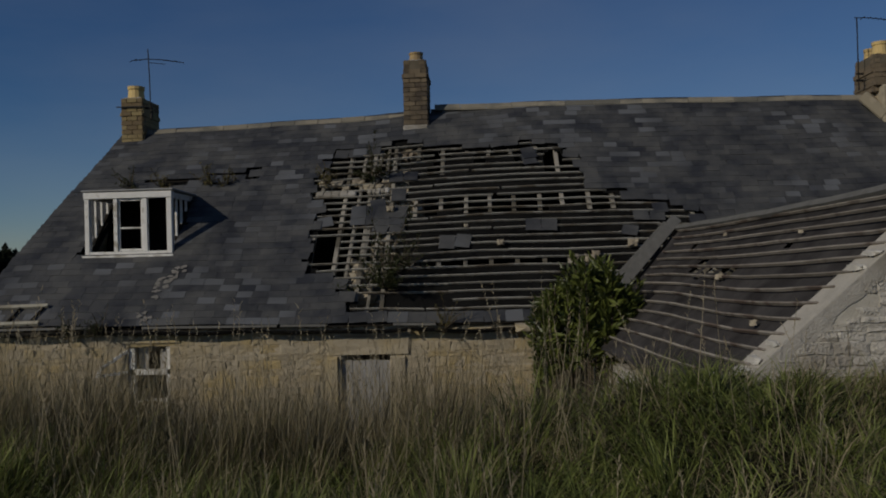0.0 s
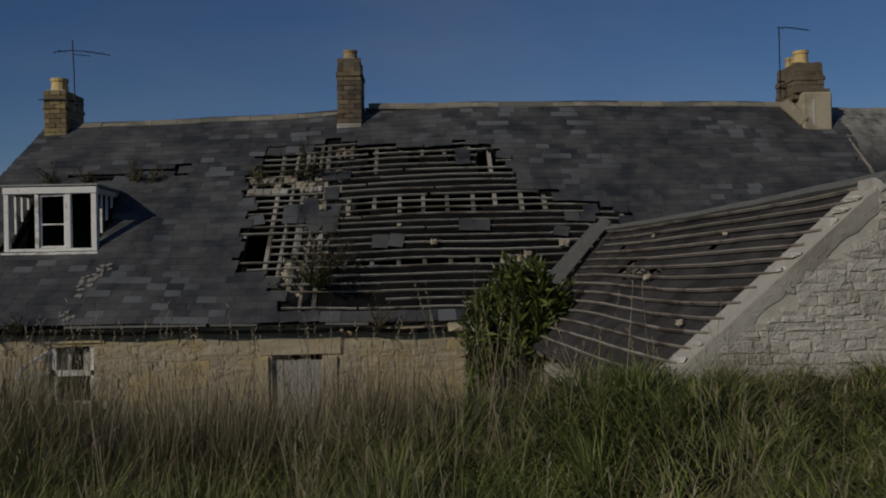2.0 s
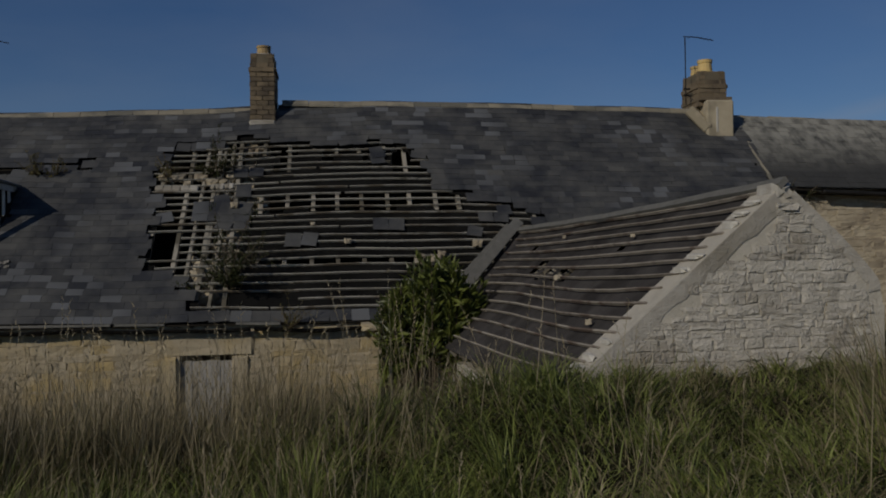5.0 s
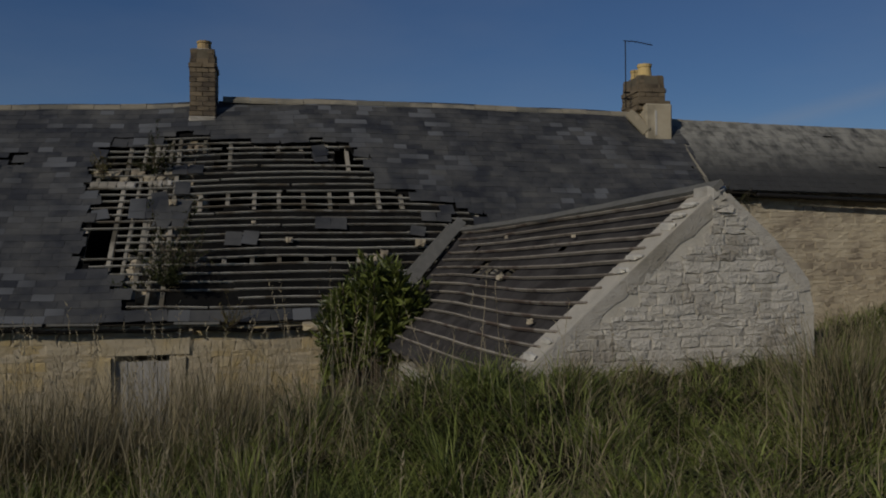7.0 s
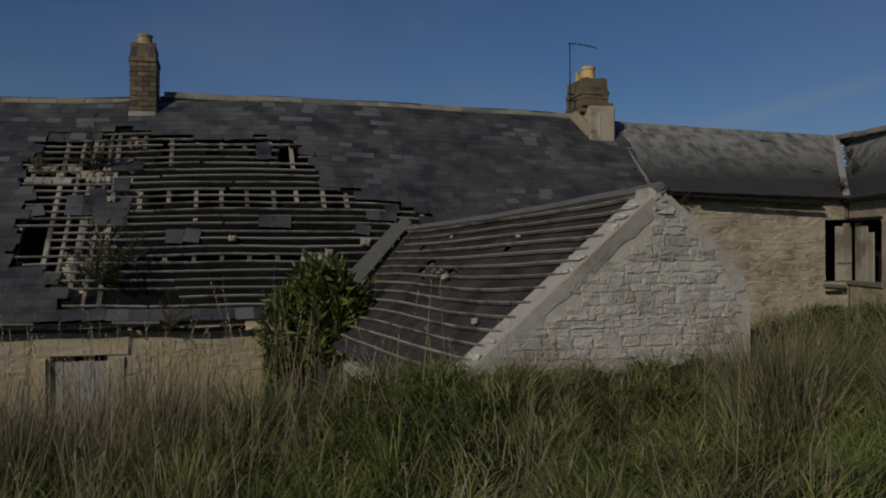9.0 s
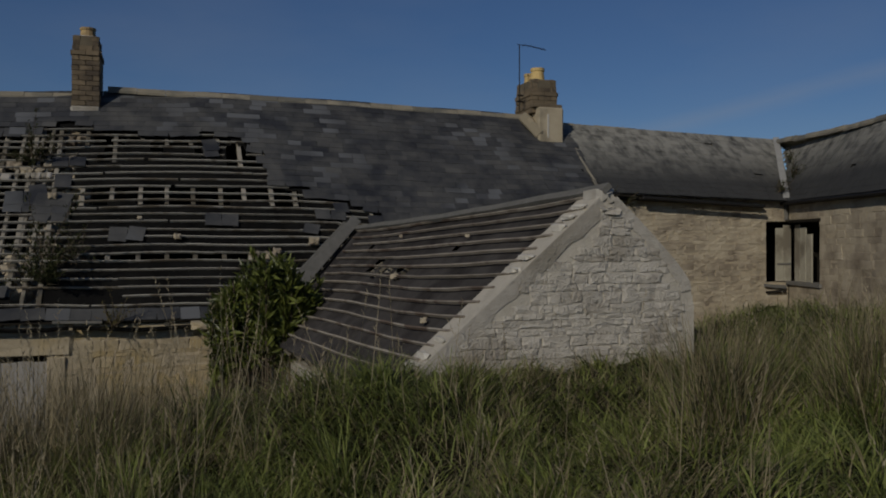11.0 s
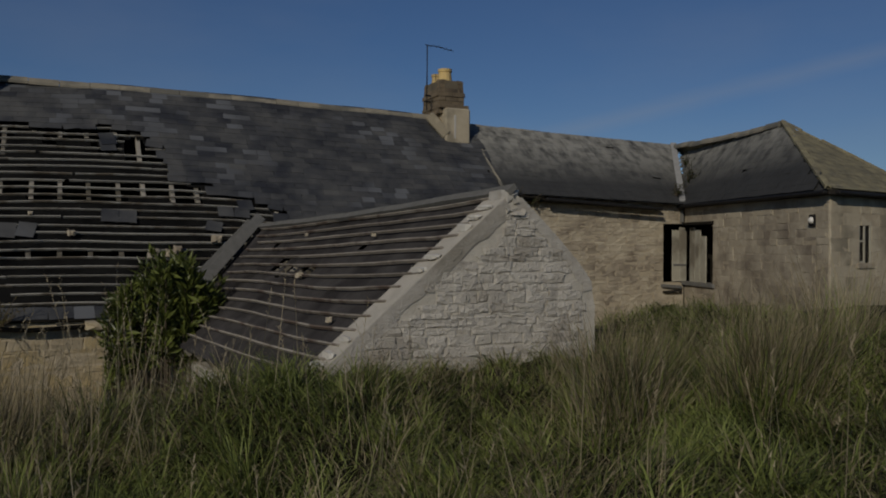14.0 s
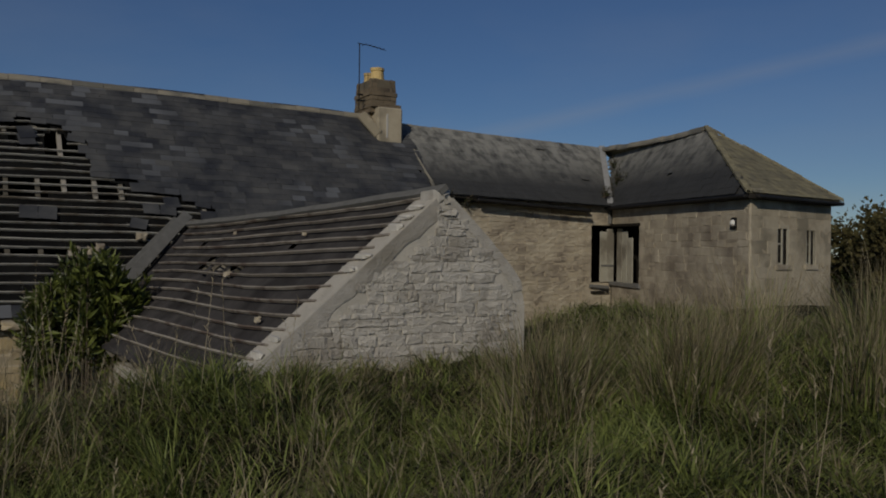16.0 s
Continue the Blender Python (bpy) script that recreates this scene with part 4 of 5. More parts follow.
Wi = I + inn * 0.14 + Vector((0, 0.15, 0))
We = E1 + inn * 0.14 + Vector((0.02, 0.14, 0))
Wf = E2 + Vector((-0.14, 0.14, 0))
Ll, Lf = (We - Wi).length, (Wf - We).length
OPEN1 = 1.36
def slab(bm, o, along, a, b, z0, z1, t, inward):
    along = along.normalized()
    p, q = o + along * a, o + along * b
    c = (p + q) / 2 + inward * (t / 2)
    add_box(bm, basis((c.x, c.y, (z0 + z1) / 2), along * (b - a), inward * t, (0, 0, z1 - z0)))
dl, df = (We - Wi).normalized(), (Wf - We).normalized()
inl, inf_ = Vector((-dl.y, dl.x, 0)), Vector((-df.y, df.x, 0))
inl = inl if inl.x > 0 else -inl
inf_ = inf_ if inf_.y > 0 else -inf_
bm = bmesh.new()
slab(bm, Wi, dl, OPEN1, Ll - 0.06, -2.4, 0.93, 0.1, inl)
slab(bm, Wi, dl, 0, OPEN1, 0.64, 0.95, 0.35, inl)
slab(bm, Wi, dl, 0, OPEN1, -2.4, -0.62, 0.35, inl)
WINS = [(Lf * 0.31, Lf * 0.45), (Lf * 0.67, Lf * 0.79)]
edges = [0.06, WINS[0][0], WINS[0][1], WINS[1][0], WINS[1][1], Lf]
for i in range(0, 6, 2):
    slab(bm, We, df, edges[i], edges[i + 1], -2.4, 0.93, 0.1, inf_)
for a, b in WINS:
    slab(bm, We, df, a, b, 0.52, 0.93, 0.35, inf_)
    slab(bm, We, df, a, b, -2.4, -0.12, 0.35, inf_)
side = (E3 - E2).normalized()
slab(bm, Wf, side, 0.3, 6.0, -2.4, 0.93, 0.35, Vector((-side.y, side.x, 0)))
part("wall_core", bm, MORTAR_Y, wall_c)
masonry(wall_c, STONES_C, Wi, dl, Ll, -1.2, 0.93, (0.10, 0.16), (0.2, 0.45), proud=0.005, joint=0.003, thick=0.03, out=-inl, holes=((-1, OPEN1, -0.62, 0.66),))
masonry(wall_c, STONES_R, We, df, Lf, -1.2, 0.93, (0.14, 0.22), (0.3, 0.6),
        proud=0.004, joint=0.002, thick=0.03, out=-inf_, holes=[(a, b, -0.12, 0.52) for a, b in WINS])
# dark backing, floor and partition added to stand in for the rooms' shade
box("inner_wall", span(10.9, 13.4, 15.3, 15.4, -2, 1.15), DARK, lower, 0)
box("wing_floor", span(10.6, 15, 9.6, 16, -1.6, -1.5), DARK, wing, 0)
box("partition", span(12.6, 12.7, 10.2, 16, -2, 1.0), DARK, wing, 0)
for o, al, L, ou in ((Wi, dl, Ll, -inl), (We, df, Lf, -inf_)):
    p, q = o - al * 0.05 + ou * 0.14, o + al * (L + 0.12) + ou * 0.14
    drop = 0.065 if o is Wi else 0.0
    box("channel", bar((p.x, p.y, 0.925 + drop), (q.x, q.y, 0.925), 0.085, 0.06), IRON, gut, 0.018)
    p, q = p - ou * 0.1, q - ou * 0.12
    box("wall_plate", bar((p.x, p.y, 0.93 + drop), (q.x, q.y, 0.93), 0.16, 0.075), DARK, wing, 0.004)
wing_windows = []
for a, b in WINS:
    w_ = new("window_stub")
    wing_windows.append(w_)
    for f0, z0, z1 in ((a, -0.12, 0.52), (b - 0.025, -0.12, 0.52), ((a + b) / 2 - 0.02, -0.12, 0.52)):
        bm = bmesh.new()
        slab(bm, We + inf_ * 0.0, df, f0, f0 + 0.025, z0, z1, 0.05, inf_)
        part("window_frame", bm, PANEL, w_)
    for z in (-0.12, 0.2, 0.48):
        bm = bmesh.new()
        slab(bm, We + inf_ * 0.005, df, a + 0.042, (a + b) / 2 - 0.022, z, z + 0.03, 0.04, inf_)
        part("glazing_bar", bm, PANEL, w_)
    # dark sheet close behind the frames, standing in for the shade of the room
    bm = bmesh.new()
    slab(bm, We + inf_ * 0.025, df, a + 0.002, b - 0.002, -0.118, 0.518, 0.03, inf_)
    part("boarding", bm, DARK, w_, "added dark sheet in place of the shaded room behind the broken panes")
    bm = bmesh.new()
    slab(bm, We - inf_ * 0.03, df, a - 0.06, b + 0.06, -0.2, -0.125, 0.2, inf_)
    part("window_sill", bm, STONE_C, w_)
# boarded panel standing in the corner opening, posts and beams
op_ = thing("boarded_panel", "pale faded boards standing in the corner opening", "boarding")
for i, (x0, x1, hi) in enumerate(((11.85, 12.03, 0.50), (12.035, 12.22, 0.56))):
    box("board", span(x0, x1, 14.47, 14.50, -0.58, hi), PANEL, op_, 0.004)
for i, hi in enumerate((0.56, 0.50, 0.36)):
    a = Wi + dl * (0.06 + i * 0.26) + inl * 0.10
    c = a + dl * 0.1225
    box("board", basis((c.x, c.y, (hi - 0.58) / 2), dl * 0.245, inl * 0.03, (0, 0, hi + 0.58)), PANEL, op_, 0.004)
box("rail", span(11.86, 12.21, 14.455, 14.468, -0.25, -0.21), BOARD, op_, 0.004)
box("opening_head", basis(Wi + dl * 0.72 + inl * 0.12 + Vector((0, 0, -0.40)), dl * 1.4, inl * 0.3, (0, 0, 0.06)), DARK, wing, 0.006)
box("opening_sill", basis(Wi + dl * 0.70 + inl * 0.1 + Vector((0, 0, -1.64)), dl * 1.5, inl * 0.3, (0, 0, 0.08)), BOARD, wing, 0.008)
box("opening_sill", bar((11.5, 14.41, -0.66), (12.0, 14.40, -0.70), 0.12, 0.07), BOARD, lower, 0.01)
box("broken_timber", bar((11.55, 14.39, -0.80), (12.0, 14.38, -0.78), 0.08, 0.05), DARK, lower, 0.01)
box("corner_post", span(12.0, 12.06, 14.36, 14.43, 0.66, 0.98), BOARD, lower, 0.008)
lamp = thing("wall_lamp", "small round white bulkhead lamp on the wing wall", "lamp")
lc = Wi + dl * (Ll - 0.42) - inl * 0.04
bm = bmesh.new()
bmesh.ops.create_uvsphere(bm, u_segments=14, v_segments=8, radius=0.055, matrix=Matrix.Translation((lc.x, lc.y, 0.53)))
part("globe", bm, WHITE, lamp)
box("backplate", basis((lc.x + inl.x * 0.01, lc.y + inl.y * 0.01, 0.53), dl * 0.16, inl * 0.03, (0, 0, 0.18)), IRON, lamp, 0.01)

# ---- outhouse with the stripped roof and a rubble gable ----
out = thing("outhouse", "stone outhouse with a rubble gable and a roof stripped to battens", "outhouse")
OA, OR = Vector((3.424, 6.186, 0.50)), Vector((2.86, 13.45, 0.361))
OL = Vector((1.906, 6.186, -0.82))
od = (OR - OA).normalized()
nl = (OL - OA).cross(od).normalized()
nl = nl if nl.z > 0 else -nl
wl_ = nl.cross(od)
wl_ = wl_ if wl_.z < 0 else -wl_
OLEN, ODOWN = (OR - OA).length, 2.35
def orf(a, b, h=0.0):
    """A place on the outhouse's left slope: a metres from the gable, b metres down from the ridge."""
    sag = -0.035 * math.sin(math.pi * min(1, max(0, a / OLEN))) * (1 - 0.2 * b) - 0.03 * math.sin(a * 1.1) * b * 0.4
    return OA + od * a + wl_ * b + nl * (h + 0.0) + Vector((0, 0, sag))
def valley_b(a):
    """How far down the slope reaches before it meets the main roof."""
    return 9.0 if a < OLEN - 1.35 else max(0.0, (OLEN - a) / 1.35 * 1.25)
na, nbb = 48, 20
V, F = [], []
for i in range(na + 1):
    for j in range(nbb + 1):
        b = ODOWN * j / nbb
        a = 0.12 + 0.09 * b + (OLEN - 0.08 - 0.09 * b) * i / na
        V.append(orf(a, b, -0.032 + 0.012 * noise.noise(Vector((a * 3, b * 5, 0)))))
torn = [(3.55, 0.86, 0.13), (3.8, 0.93, 0.1), (5.6, 1.5, 0.1), (2.2, 0.55, 0.06), (5.3, 0.42, 0.08), (4.15, 0.82, 0.12), (3.2, 0.95, 0.10), (3.0, 0.9, 0.14), (5.0, 1.6, 0.12), (2.9, 1.05, 0.08)]
for i in range(na):
    for j in range(nbb):
        a, b = 0.1 + (OLEN - 0.05) * (i + 0.5) / na, ODOWN * (j + 0.5) / nbb
        if any(abs(a - ta) < tr * 1.1 and abs(b - tb) < tr * 0.7 for ta, tb, tr in torn):
            continue
        k = i * (nbb + 1) + j
        F.append((k, k + 1, k + nbb + 2, k + nbb + 1))
tagged(new("felt", mesh("felt", V, F, FELT_O)), "dusty torn dark felt").parent = out
nbat = 14
for j in range(nbat):
    b = 0.05 + j * 0.162
    a0, a1 = 0.14 + 0.09 * b + rnd.uniform(0, 0.05), OLEN - 0.42 - b * 0.80
    cuts_ = [a0]
    while cuts_[-1] < a1 - 0.5:
        cuts_.append(min(a1, cuts_[-1] + rnd.uniform(1.8, 4.0)))
    for p, q in zip(cuts_, cuts_[1:]):
        bm = bmesh.new()
        n = max(2, int((q - p) / 0.45))
        w = rnd.uniform(0.012, 0.019)
        fs = [p + (q - p) * k / n for k in range(n + 1)]
        rail(bm, [orf(f, b + 0.014 * math.sin(f * 1.3 + j * 0.7) + rnd.uniform(-0.006, 0.006), 0.002) for f in fs], w, 0.03, nl)
        part("batten", bm, BATTEN_O, out)
# ridge board and valley boards
rb = bmesh.new()
rail(rb, [orf(OLEN * i / 14, -0.01 + 0.008 * math.sin(i * 2.1), 0.02) for i in range(15)], 0.09, 0.05, nl)
part("ridge_board", rb, BOARD, out)
v_top, v_bot = roof(2.84, 0.345, 0.05), roof(1.78, 0.09, 0.05)
for k in range(2):
    off = Vector((0.19 * k - 0.05, 0, 0.02)) + nl * (0.02 + 0.10 * k) + Vector((0, -0.06, 0.02)) * k
    box("valley_board", bar(v_top + off, v_bot + off + Vector((0.05 * k, 0, 0)), 0.165, 0.028, (0.25, -0.75, 0.6)), BOARD, out, 0.005)
box("valley_fillet", bar(v_top + Vector((0.045, -0.03, 0.05)), v_bot + Vector((0.075, -0.03, 0.05)), 0.02, 0.03, (0.25, -0.75, 0.6)), DARK, out, 0.003)
for x in np.arange(0.5, OLEN - 0.6, 0.55):
    box("rafter", bar(orf(x, 0.02, -0.12), orf(x, min(ODOWN, valley_b(x)), -0.12), 0.06, 0.09, nl), RAFTER, out, 0)
# right slope and side walls
RB = Vector((4.22, 6.186, -0.33))
bm = bmesh.new()
q = [bm.verts.new(p) for p in (OA + od * 0.35 - nl * 0.02, OR, RB + (OR - OA), RB + od * 0.35)]
bm.faces.new(q)
part("right_slope", bm, FELT_O, out)
bm = bmesh.new()
pl, pq = orf(0.2, ODOWN - 0.12, -0.1), orf(OLEN - 0.9, ODOWN - 0.12, -0.1)
add_box(bm, basis(((pl.x + pq.x) / 2 + 0.2, (pl.y + pq.y) / 2, -2.1), pq - pl, (0.35, 0, 0), (0, 0, 1.6)))
add_box(bm, span(3.85, 4.2, 6.5, 13.3, -3, -0.4))
part("side_wall", bm, MORTAR, out)

gable = new("wall_stub")
GY0 = 6.186
def left_x(z):
    return OA.x - (OA.z - z) * (OA.x - OL.x) / (OA.z - OL.z)
def right_x(z):
    return float(np.interp(-z, [-0.52, -0.32, -0.11, 0.10, 0.23, 0.45], [3.447, 3.667, 3.893, 4.096, 4.20, 4.25]))
bm = bmesh.new()
rise = [-0.45, -0.23, -0.10, 0.11, 0.32]
prof = [(left_x(-2.2), -2.2), (right_x(-2.2), -2.2)] + [(right_x(z), z) for z in rise] + [(OA.x + 0.05, OA.z - 0.02), (OA.x - 0.03, OA.z - 0.02)]
a = [bm.verts.new((x, GY0 + 0.026, z)) for x, z in prof]
b = [bm.verts.new((x, GY0 + 0.4, z)) for x, z in prof]
bm.faces.new(a)
bm.faces.new(b[::-1])
for i in range(len(prof)):
    bm.faces.new((a[i], a[(i + 1) % len(prof)], b[(i + 1) % len(prof)], b[i]))
part("wall_core", bm, MORTAR, gable)
STONES_G = blocks(STONE_G, 300, 0.15, 0.08, 24)
masonry(gable, STONES_G, (left_x(-1.5), GY0 + 0.02, 0), (1, 0, 0), right_x(-1.5) - left_x(-1.5), -1.35, 0.36, (0.04, 0.095), (0.07, 0.32),
        lambda u, z, w, h: left_x(z) + 0.10 + w * 0.4 < left_x(-1.5) + u < right_x(z) - 0.05 - w * 0.4, proud=0.006, joint=0.002, thick=0.05)


def mortar_band(places, width, lift):
    """A trowelled strip of mortar along the wall's edge, uneven in width and thickness."""
    bm = bmesh.new()
    rows = []
    for i, (x, z) in enumerate(places):
        x0, z0 = places[max(0, i - 1)]
        x1, z1 = places[min(len(places) - 1, i + 1)]
        d = Vector((x1 - x0, 0, z1 - z0)).normalized()
        s_ = Vector((d.z, 0, -d.x))
        w = width * rnd.uniform(0.8, 1.2)
        y = GY0 + 0.014 - lift * rnd.uniform(0.7, 1.2)
        c = Vector((x, y, z))
        rows.append([bm.verts.new(q) for q in (c + Vector((0, 0.16, 0)), c, c + s_ * w * 0.6 + Vector((0, 0.002, 0)), c + s_ * w + Vector((0, 0.007, 0)))])
    for r0, r1 in zip(rows, rows[1:]):
        for k in range(3):
            bm.faces.new((r0[k], r0[k + 1], r1[k + 1], r1[k]))
    return part("mortar_verge", bm, SKEW, gable, "smooth grey mortar along the verge")


mortar_band([(left_x(z), z) for z in np.arange(-1.1, 0.46, 0.07)], 0.12, 0.003)
mortar_band([(right_x(z), z) for z in np.arange(0.46, -0.34, -0.07)], 0.10, 0.003)
# pale stones and mortar along the left verge
big = blocks(PALE, 400, 0.16, 0.2)
z = 0.36
while z > -0.9:
    w = rnd.uniform(0.05, 0.13)
    if rnd.random() < 0.7:
        piece("verge_stone", rnd.choice(big), gable, basis((left_x(z) - 0.012, GY0 + 0.15, z + 0.014), (w * 0.62, 0, w * 0.30), (0, 0.2, 0), (0.01, 0, rnd.uniform(0.03, 0.055))))
    z -= rnd.uniform(0.08, 0.13)
piece("apex_stone", rough_block(CEMENT, 420, 0.12, 0.2), gable, basis((OA.x + 0.0, GY0 + 0.14, OA.z - 0.05), (0.16, 0, 0), (0, 0.26, 0), (0, 0, 0.13)))
piece("apex_stone", rough_block(STONE_G, 421, 0.12, 0.1), gable, basis((OA.x + 0.03, GY0 + 0.1, OA.z - 0.16), (0.2, 0, 0), (0, 0.2, 0), (0, 0, 0.07)))
for a, b, s in ((2.95, 1.05, 0.07), (5.1, 1.75, 0.06), (2.05, 0.42, 0.04), (1.0, 1.6, 0.05), (4.3, 0.3, 0.04)):
    st = tagged(new("fallen_stone", rnd.choice(RUB)), "small pale stone caught on the outhouse battens", "stone", group="fallen stones")
    st.matrix_basis = basis(orf(a, b, 0.02), (s, 0, 0), (0, s, 0), (0, 0, s * 0.8))


def fold(stub, core, owner, name, label):
    """Makes the stub's part called core the part `name` of its owner, and the rest of the stub's pieces sub-parts of it."""
    main = next(o for o in stub.children if o.name.split(".")[0] == core)
    for o in list(stub.children):
        o.parent = owner if o == main else main
    main.name = name
    main["label"] = label
    bpy.data.objects.remove(stub)
    return main


front = [fold(wall_a, "wall_core", house, "wall", "coursed yellow sandstone wall below the eaves")]
front.append(fold(door, "board", house, "door", "grey boarded-up doorway under a long lintel"))
fold(cross, "core", house, "cross_wall", "pale rubble cross wall under the bare battens")
front.append(fold(win, "window_frame", house, "window", "small white window with a broken half"))
# the front wall stands close under the gutter
for o in front:
    o.location.y = -0.13
fold(wall_b, "wall_core", lower, "wall", "coursed sandstone wall with a corner opening")
fold(wall_c, "wall_core", wing, "wall", "weathered coursed sandstone wall")
for w_ in wing_windows:
    fold(w_, "boarding", wing, "window", "narrow broken window with a dark sheet for the shaded room")
fold(gable, "wall_core", out, "gable", "pale grey coursed rubble gable with mortared verges")

# ---- plants ----
gen = np.random.default_rng(5)


def strips(name, base, length, width, tilt, bend, heading, face, material, segs=4, taper=1.0):
    """Many thin arching blades as one mesh: base (n, 3), tilt the lean at the root, bend how much further the tip turns over."""
    n = len(base)
    V = np.zeros((n, 2 * segs + 1, 3))
    dirx, diry = np.cos(heading), np.sin(heading)
    fx, fy = np.cos(face), np.sin(face)
    c = base.copy()
    for k in range(segs + 1):
        if k:
            ang = np.minimum(tilt + bend * ((k - 0.5) / segs) ** 1.3, 2.5)
            step = length / segs
            c = c + np.stack([dirx * step * np.sin(ang), diry * step * np.sin(ang), step * np.cos(ang)], -1)
        w = width * (1 - taper * (k / segs) ** 1.6) / 2
        side = np.stack([fx * w, fy * w, np.zeros(n)], -1)
        if k < segs:
            V[:, 2 * k], V[:, 2 * k + 1] = c - side, c + side
        else:
            V[:, 2 * k] = c
    tri = []
    for k in range(segs - 1):
        tri += [(2 * k, 2 * k + 1, 2 * k + 3), (2 * k, 2 * k + 3, 2 * k + 2)]
    tri.append((2 * segs - 2, 2 * segs - 1, 2 * segs))
    tri = np.array(tri)
    F = (tri[None] + (np.arange(n) * (2 * segs + 1))[:, None, None]).reshape(-1, 3)
    me = bpy.data.meshes.new(name)
    me.vertices.add(V.size // 3)
    me.vertices.foreach_set("co", V.reshape(-1).astype(np.float32))
    me.loops.add(F.size)
    me.loops.foreach_set("vertex_index", F.reshape(-1).astype(np.int32))
    me.polygons.add(len(F))
    me.polygons.foreach_set("loop_start", np.arange(0, F.size, 3, dtype=np.int32))
    me.update(calc_edges=True)
    me.materials.append(material)
    return new(name, me)


def scatter(n, a0, a1, r0, r1, power=1.0):
    az = np.radians(gen.uniform(a0, a1, n))
    r = r0 + (r1 - r0) * gen.uniform(0, 1, n) ** power
    return np.sin(az) * r, np.cos(az) * r


def clear_of_buildings(x, y):
    ok = ~((y > 6.1) & (y < 13.6) & (x > 1.55 - (y - 6.1) * 0.08) & (x < 4.4))
    ok &= ~((y > 11.9) & (x < 0.8)) & ~((y > 14.2) & (x > 4)) & ~((x > 10.3 + 0) & (y > 9.0))
    return ok


def clumps(x, y, s=1.0, k=0.0):
    return 0.5 + 0.25 * (np.sin(x * 2.3 * s + k) * np.cos(y * 1.9 * s + k * 2) + np.sin(x * 5.1 * s - y * 3.7 * s + k) + 0.5 * np.sin(x * 9.3 * s + y * 8 * s))


def lower_east(x):
    return 1 - 0.34 * smooth(x, 0.3, 2.2)


def meadow(name, label, n, a0, a1, r0, r1, h, w, bend, material, keep=None, segs=3, power=1.0, k=0.0):
    """Loose single blades between the tussocks."""
    x, y = scatter(n, a0, a1, r0, r1, power)
    c = clumps(x, y, 1.0, k)
    m = clear_of_buildings(x, y) & (gen.uniform(0, 1, n) < 0.35 + 0.65 * np.clip(c, 0, 1))
    if keep is not None:
        m &= gen.uniform(0, 1, n) < keep(x, y)
    x, y, c = x[m], y[m], c[m]
    n = len(x)
    hh = gen.uniform(h[0], h[1], n) * (0.6 + 0.5 * np.clip(c, 0, 1)) * lower_east(x)
    head = gen.uniform(-math.pi, math.pi, n)
    ob = strips(name, np.stack([x, y, ground_z(x, y) - 0.03], -1), hh, gen.uniform(w[0], w[1], n), gen.uniform(0, 0.5, n),
                gen.uniform(bend[0], bend[1], n), head, head + math.pi / 2 + gen.normal(0, 0.6, n), material, segs)
    return tagged(ob, label, "grass", kind="stuff")


def lush(x, y):
    return np.clip(0.35 + 0.5 * smooth(x, -1.8, 0.4) + 0.35 * (1 - smooth(y, 2.4, 4.2)), 0, 1)


def tufts(x, y, size, blades, wind, dry, h_green, h_dry, w_green, w_dry, names, bend=(0.5, 2.0)):
    """Tussocks whose blades spring from one root each, fan out and arch over; dry is each tuft's share of straw."""
    for name, label, material, share, h, w in ((names[0], "long lush green grass in arching tussocks", GREEN, 1 - dry, h_green, w_green),
                                               (names[1], "long straw-coloured dead grass in tussocks", DRY, dry, h_dry, w_dry)):
        count = gen.poisson(blades * share)
        k = np.repeat(np.arange(len(x)), count)
        q = len(k)
        if q == 0:
            continue
        out_ = gen.uniform(-math.pi, math.pi, q)
        far_ = gen.uniform(0, 1, q) ** 0.6
        bx_, by_ = x[k] + np.cos(out_) * far_ * 0.13 * size[k], y[k] + np.sin(out_) * far_ * 0.13 * size[k]
        px, py = np.cos(out_) * far_ + 0.35 * np.cos(wind[k]) + gen.normal(0, 0.25, q), np.sin(out_) * far_ + 0.35 * np.sin(wind[k]) + gen.normal(0, 0.25, q)
        head = np.arctan2(py, px)
        hh = gen.uniform(h[0], h[1], q) * size[k] * lower_east(x[k])
        ob = strips(name, np.stack([bx_, by_, ground_z(bx_, by_) - 0.03], -1), hh, gen.uniform(w[0], w[1], q), far_ * gen.uniform(0.1, 0.75, q),
                    gen.uniform(bend[0], bend[1], q) * (0.55 + 0.45 * far_), head, head + math.pi / 2 + gen.normal(0, 0.55, q), material, 4)
        tagged(ob, label, "grass", kind="stuff")


def field(n, a0, a1, r0, r1):
    """Tuft places, evenly by area."""
    az = np.radians(gen.uniform(a0, a1, n))
    r = np.sqrt(gen.uniform(r0 ** 2, r1 ** 2, n))
    x, y = np.sin(az) * r, np.cos(az) * r
    m = clear_of_buildings(x, y)
    return x[m], y[m]


def wind_at(x, y):
    return np.sin(x * 1.1 + 0.4) * 1.5 + np.cos(y * 1.3 + 1) * 1.4 + gen.normal(0, 0.7, len(x))


def straw_share(x, y):
    """More dead grass to the west and near the buildings, in patches."""
    base = 0.72 - 0.36 * smooth(x, -1.5, 0.9) - 0.10 * smooth(x, 2.4, 3.6) - 0.46 * (1 - smooth(y, 4.0, 5.4)) * (1 - smooth(x, -0.5, 1.5)) + 0.16 * smooth(y, 4.4, 6.0)
    return np.clip(base + 0.30 * (clumps(x, y, 0.8, 2.2) - 0.5) * 2 + gen.normal(0, 0.14, len(x)), 0.04, 0.96)


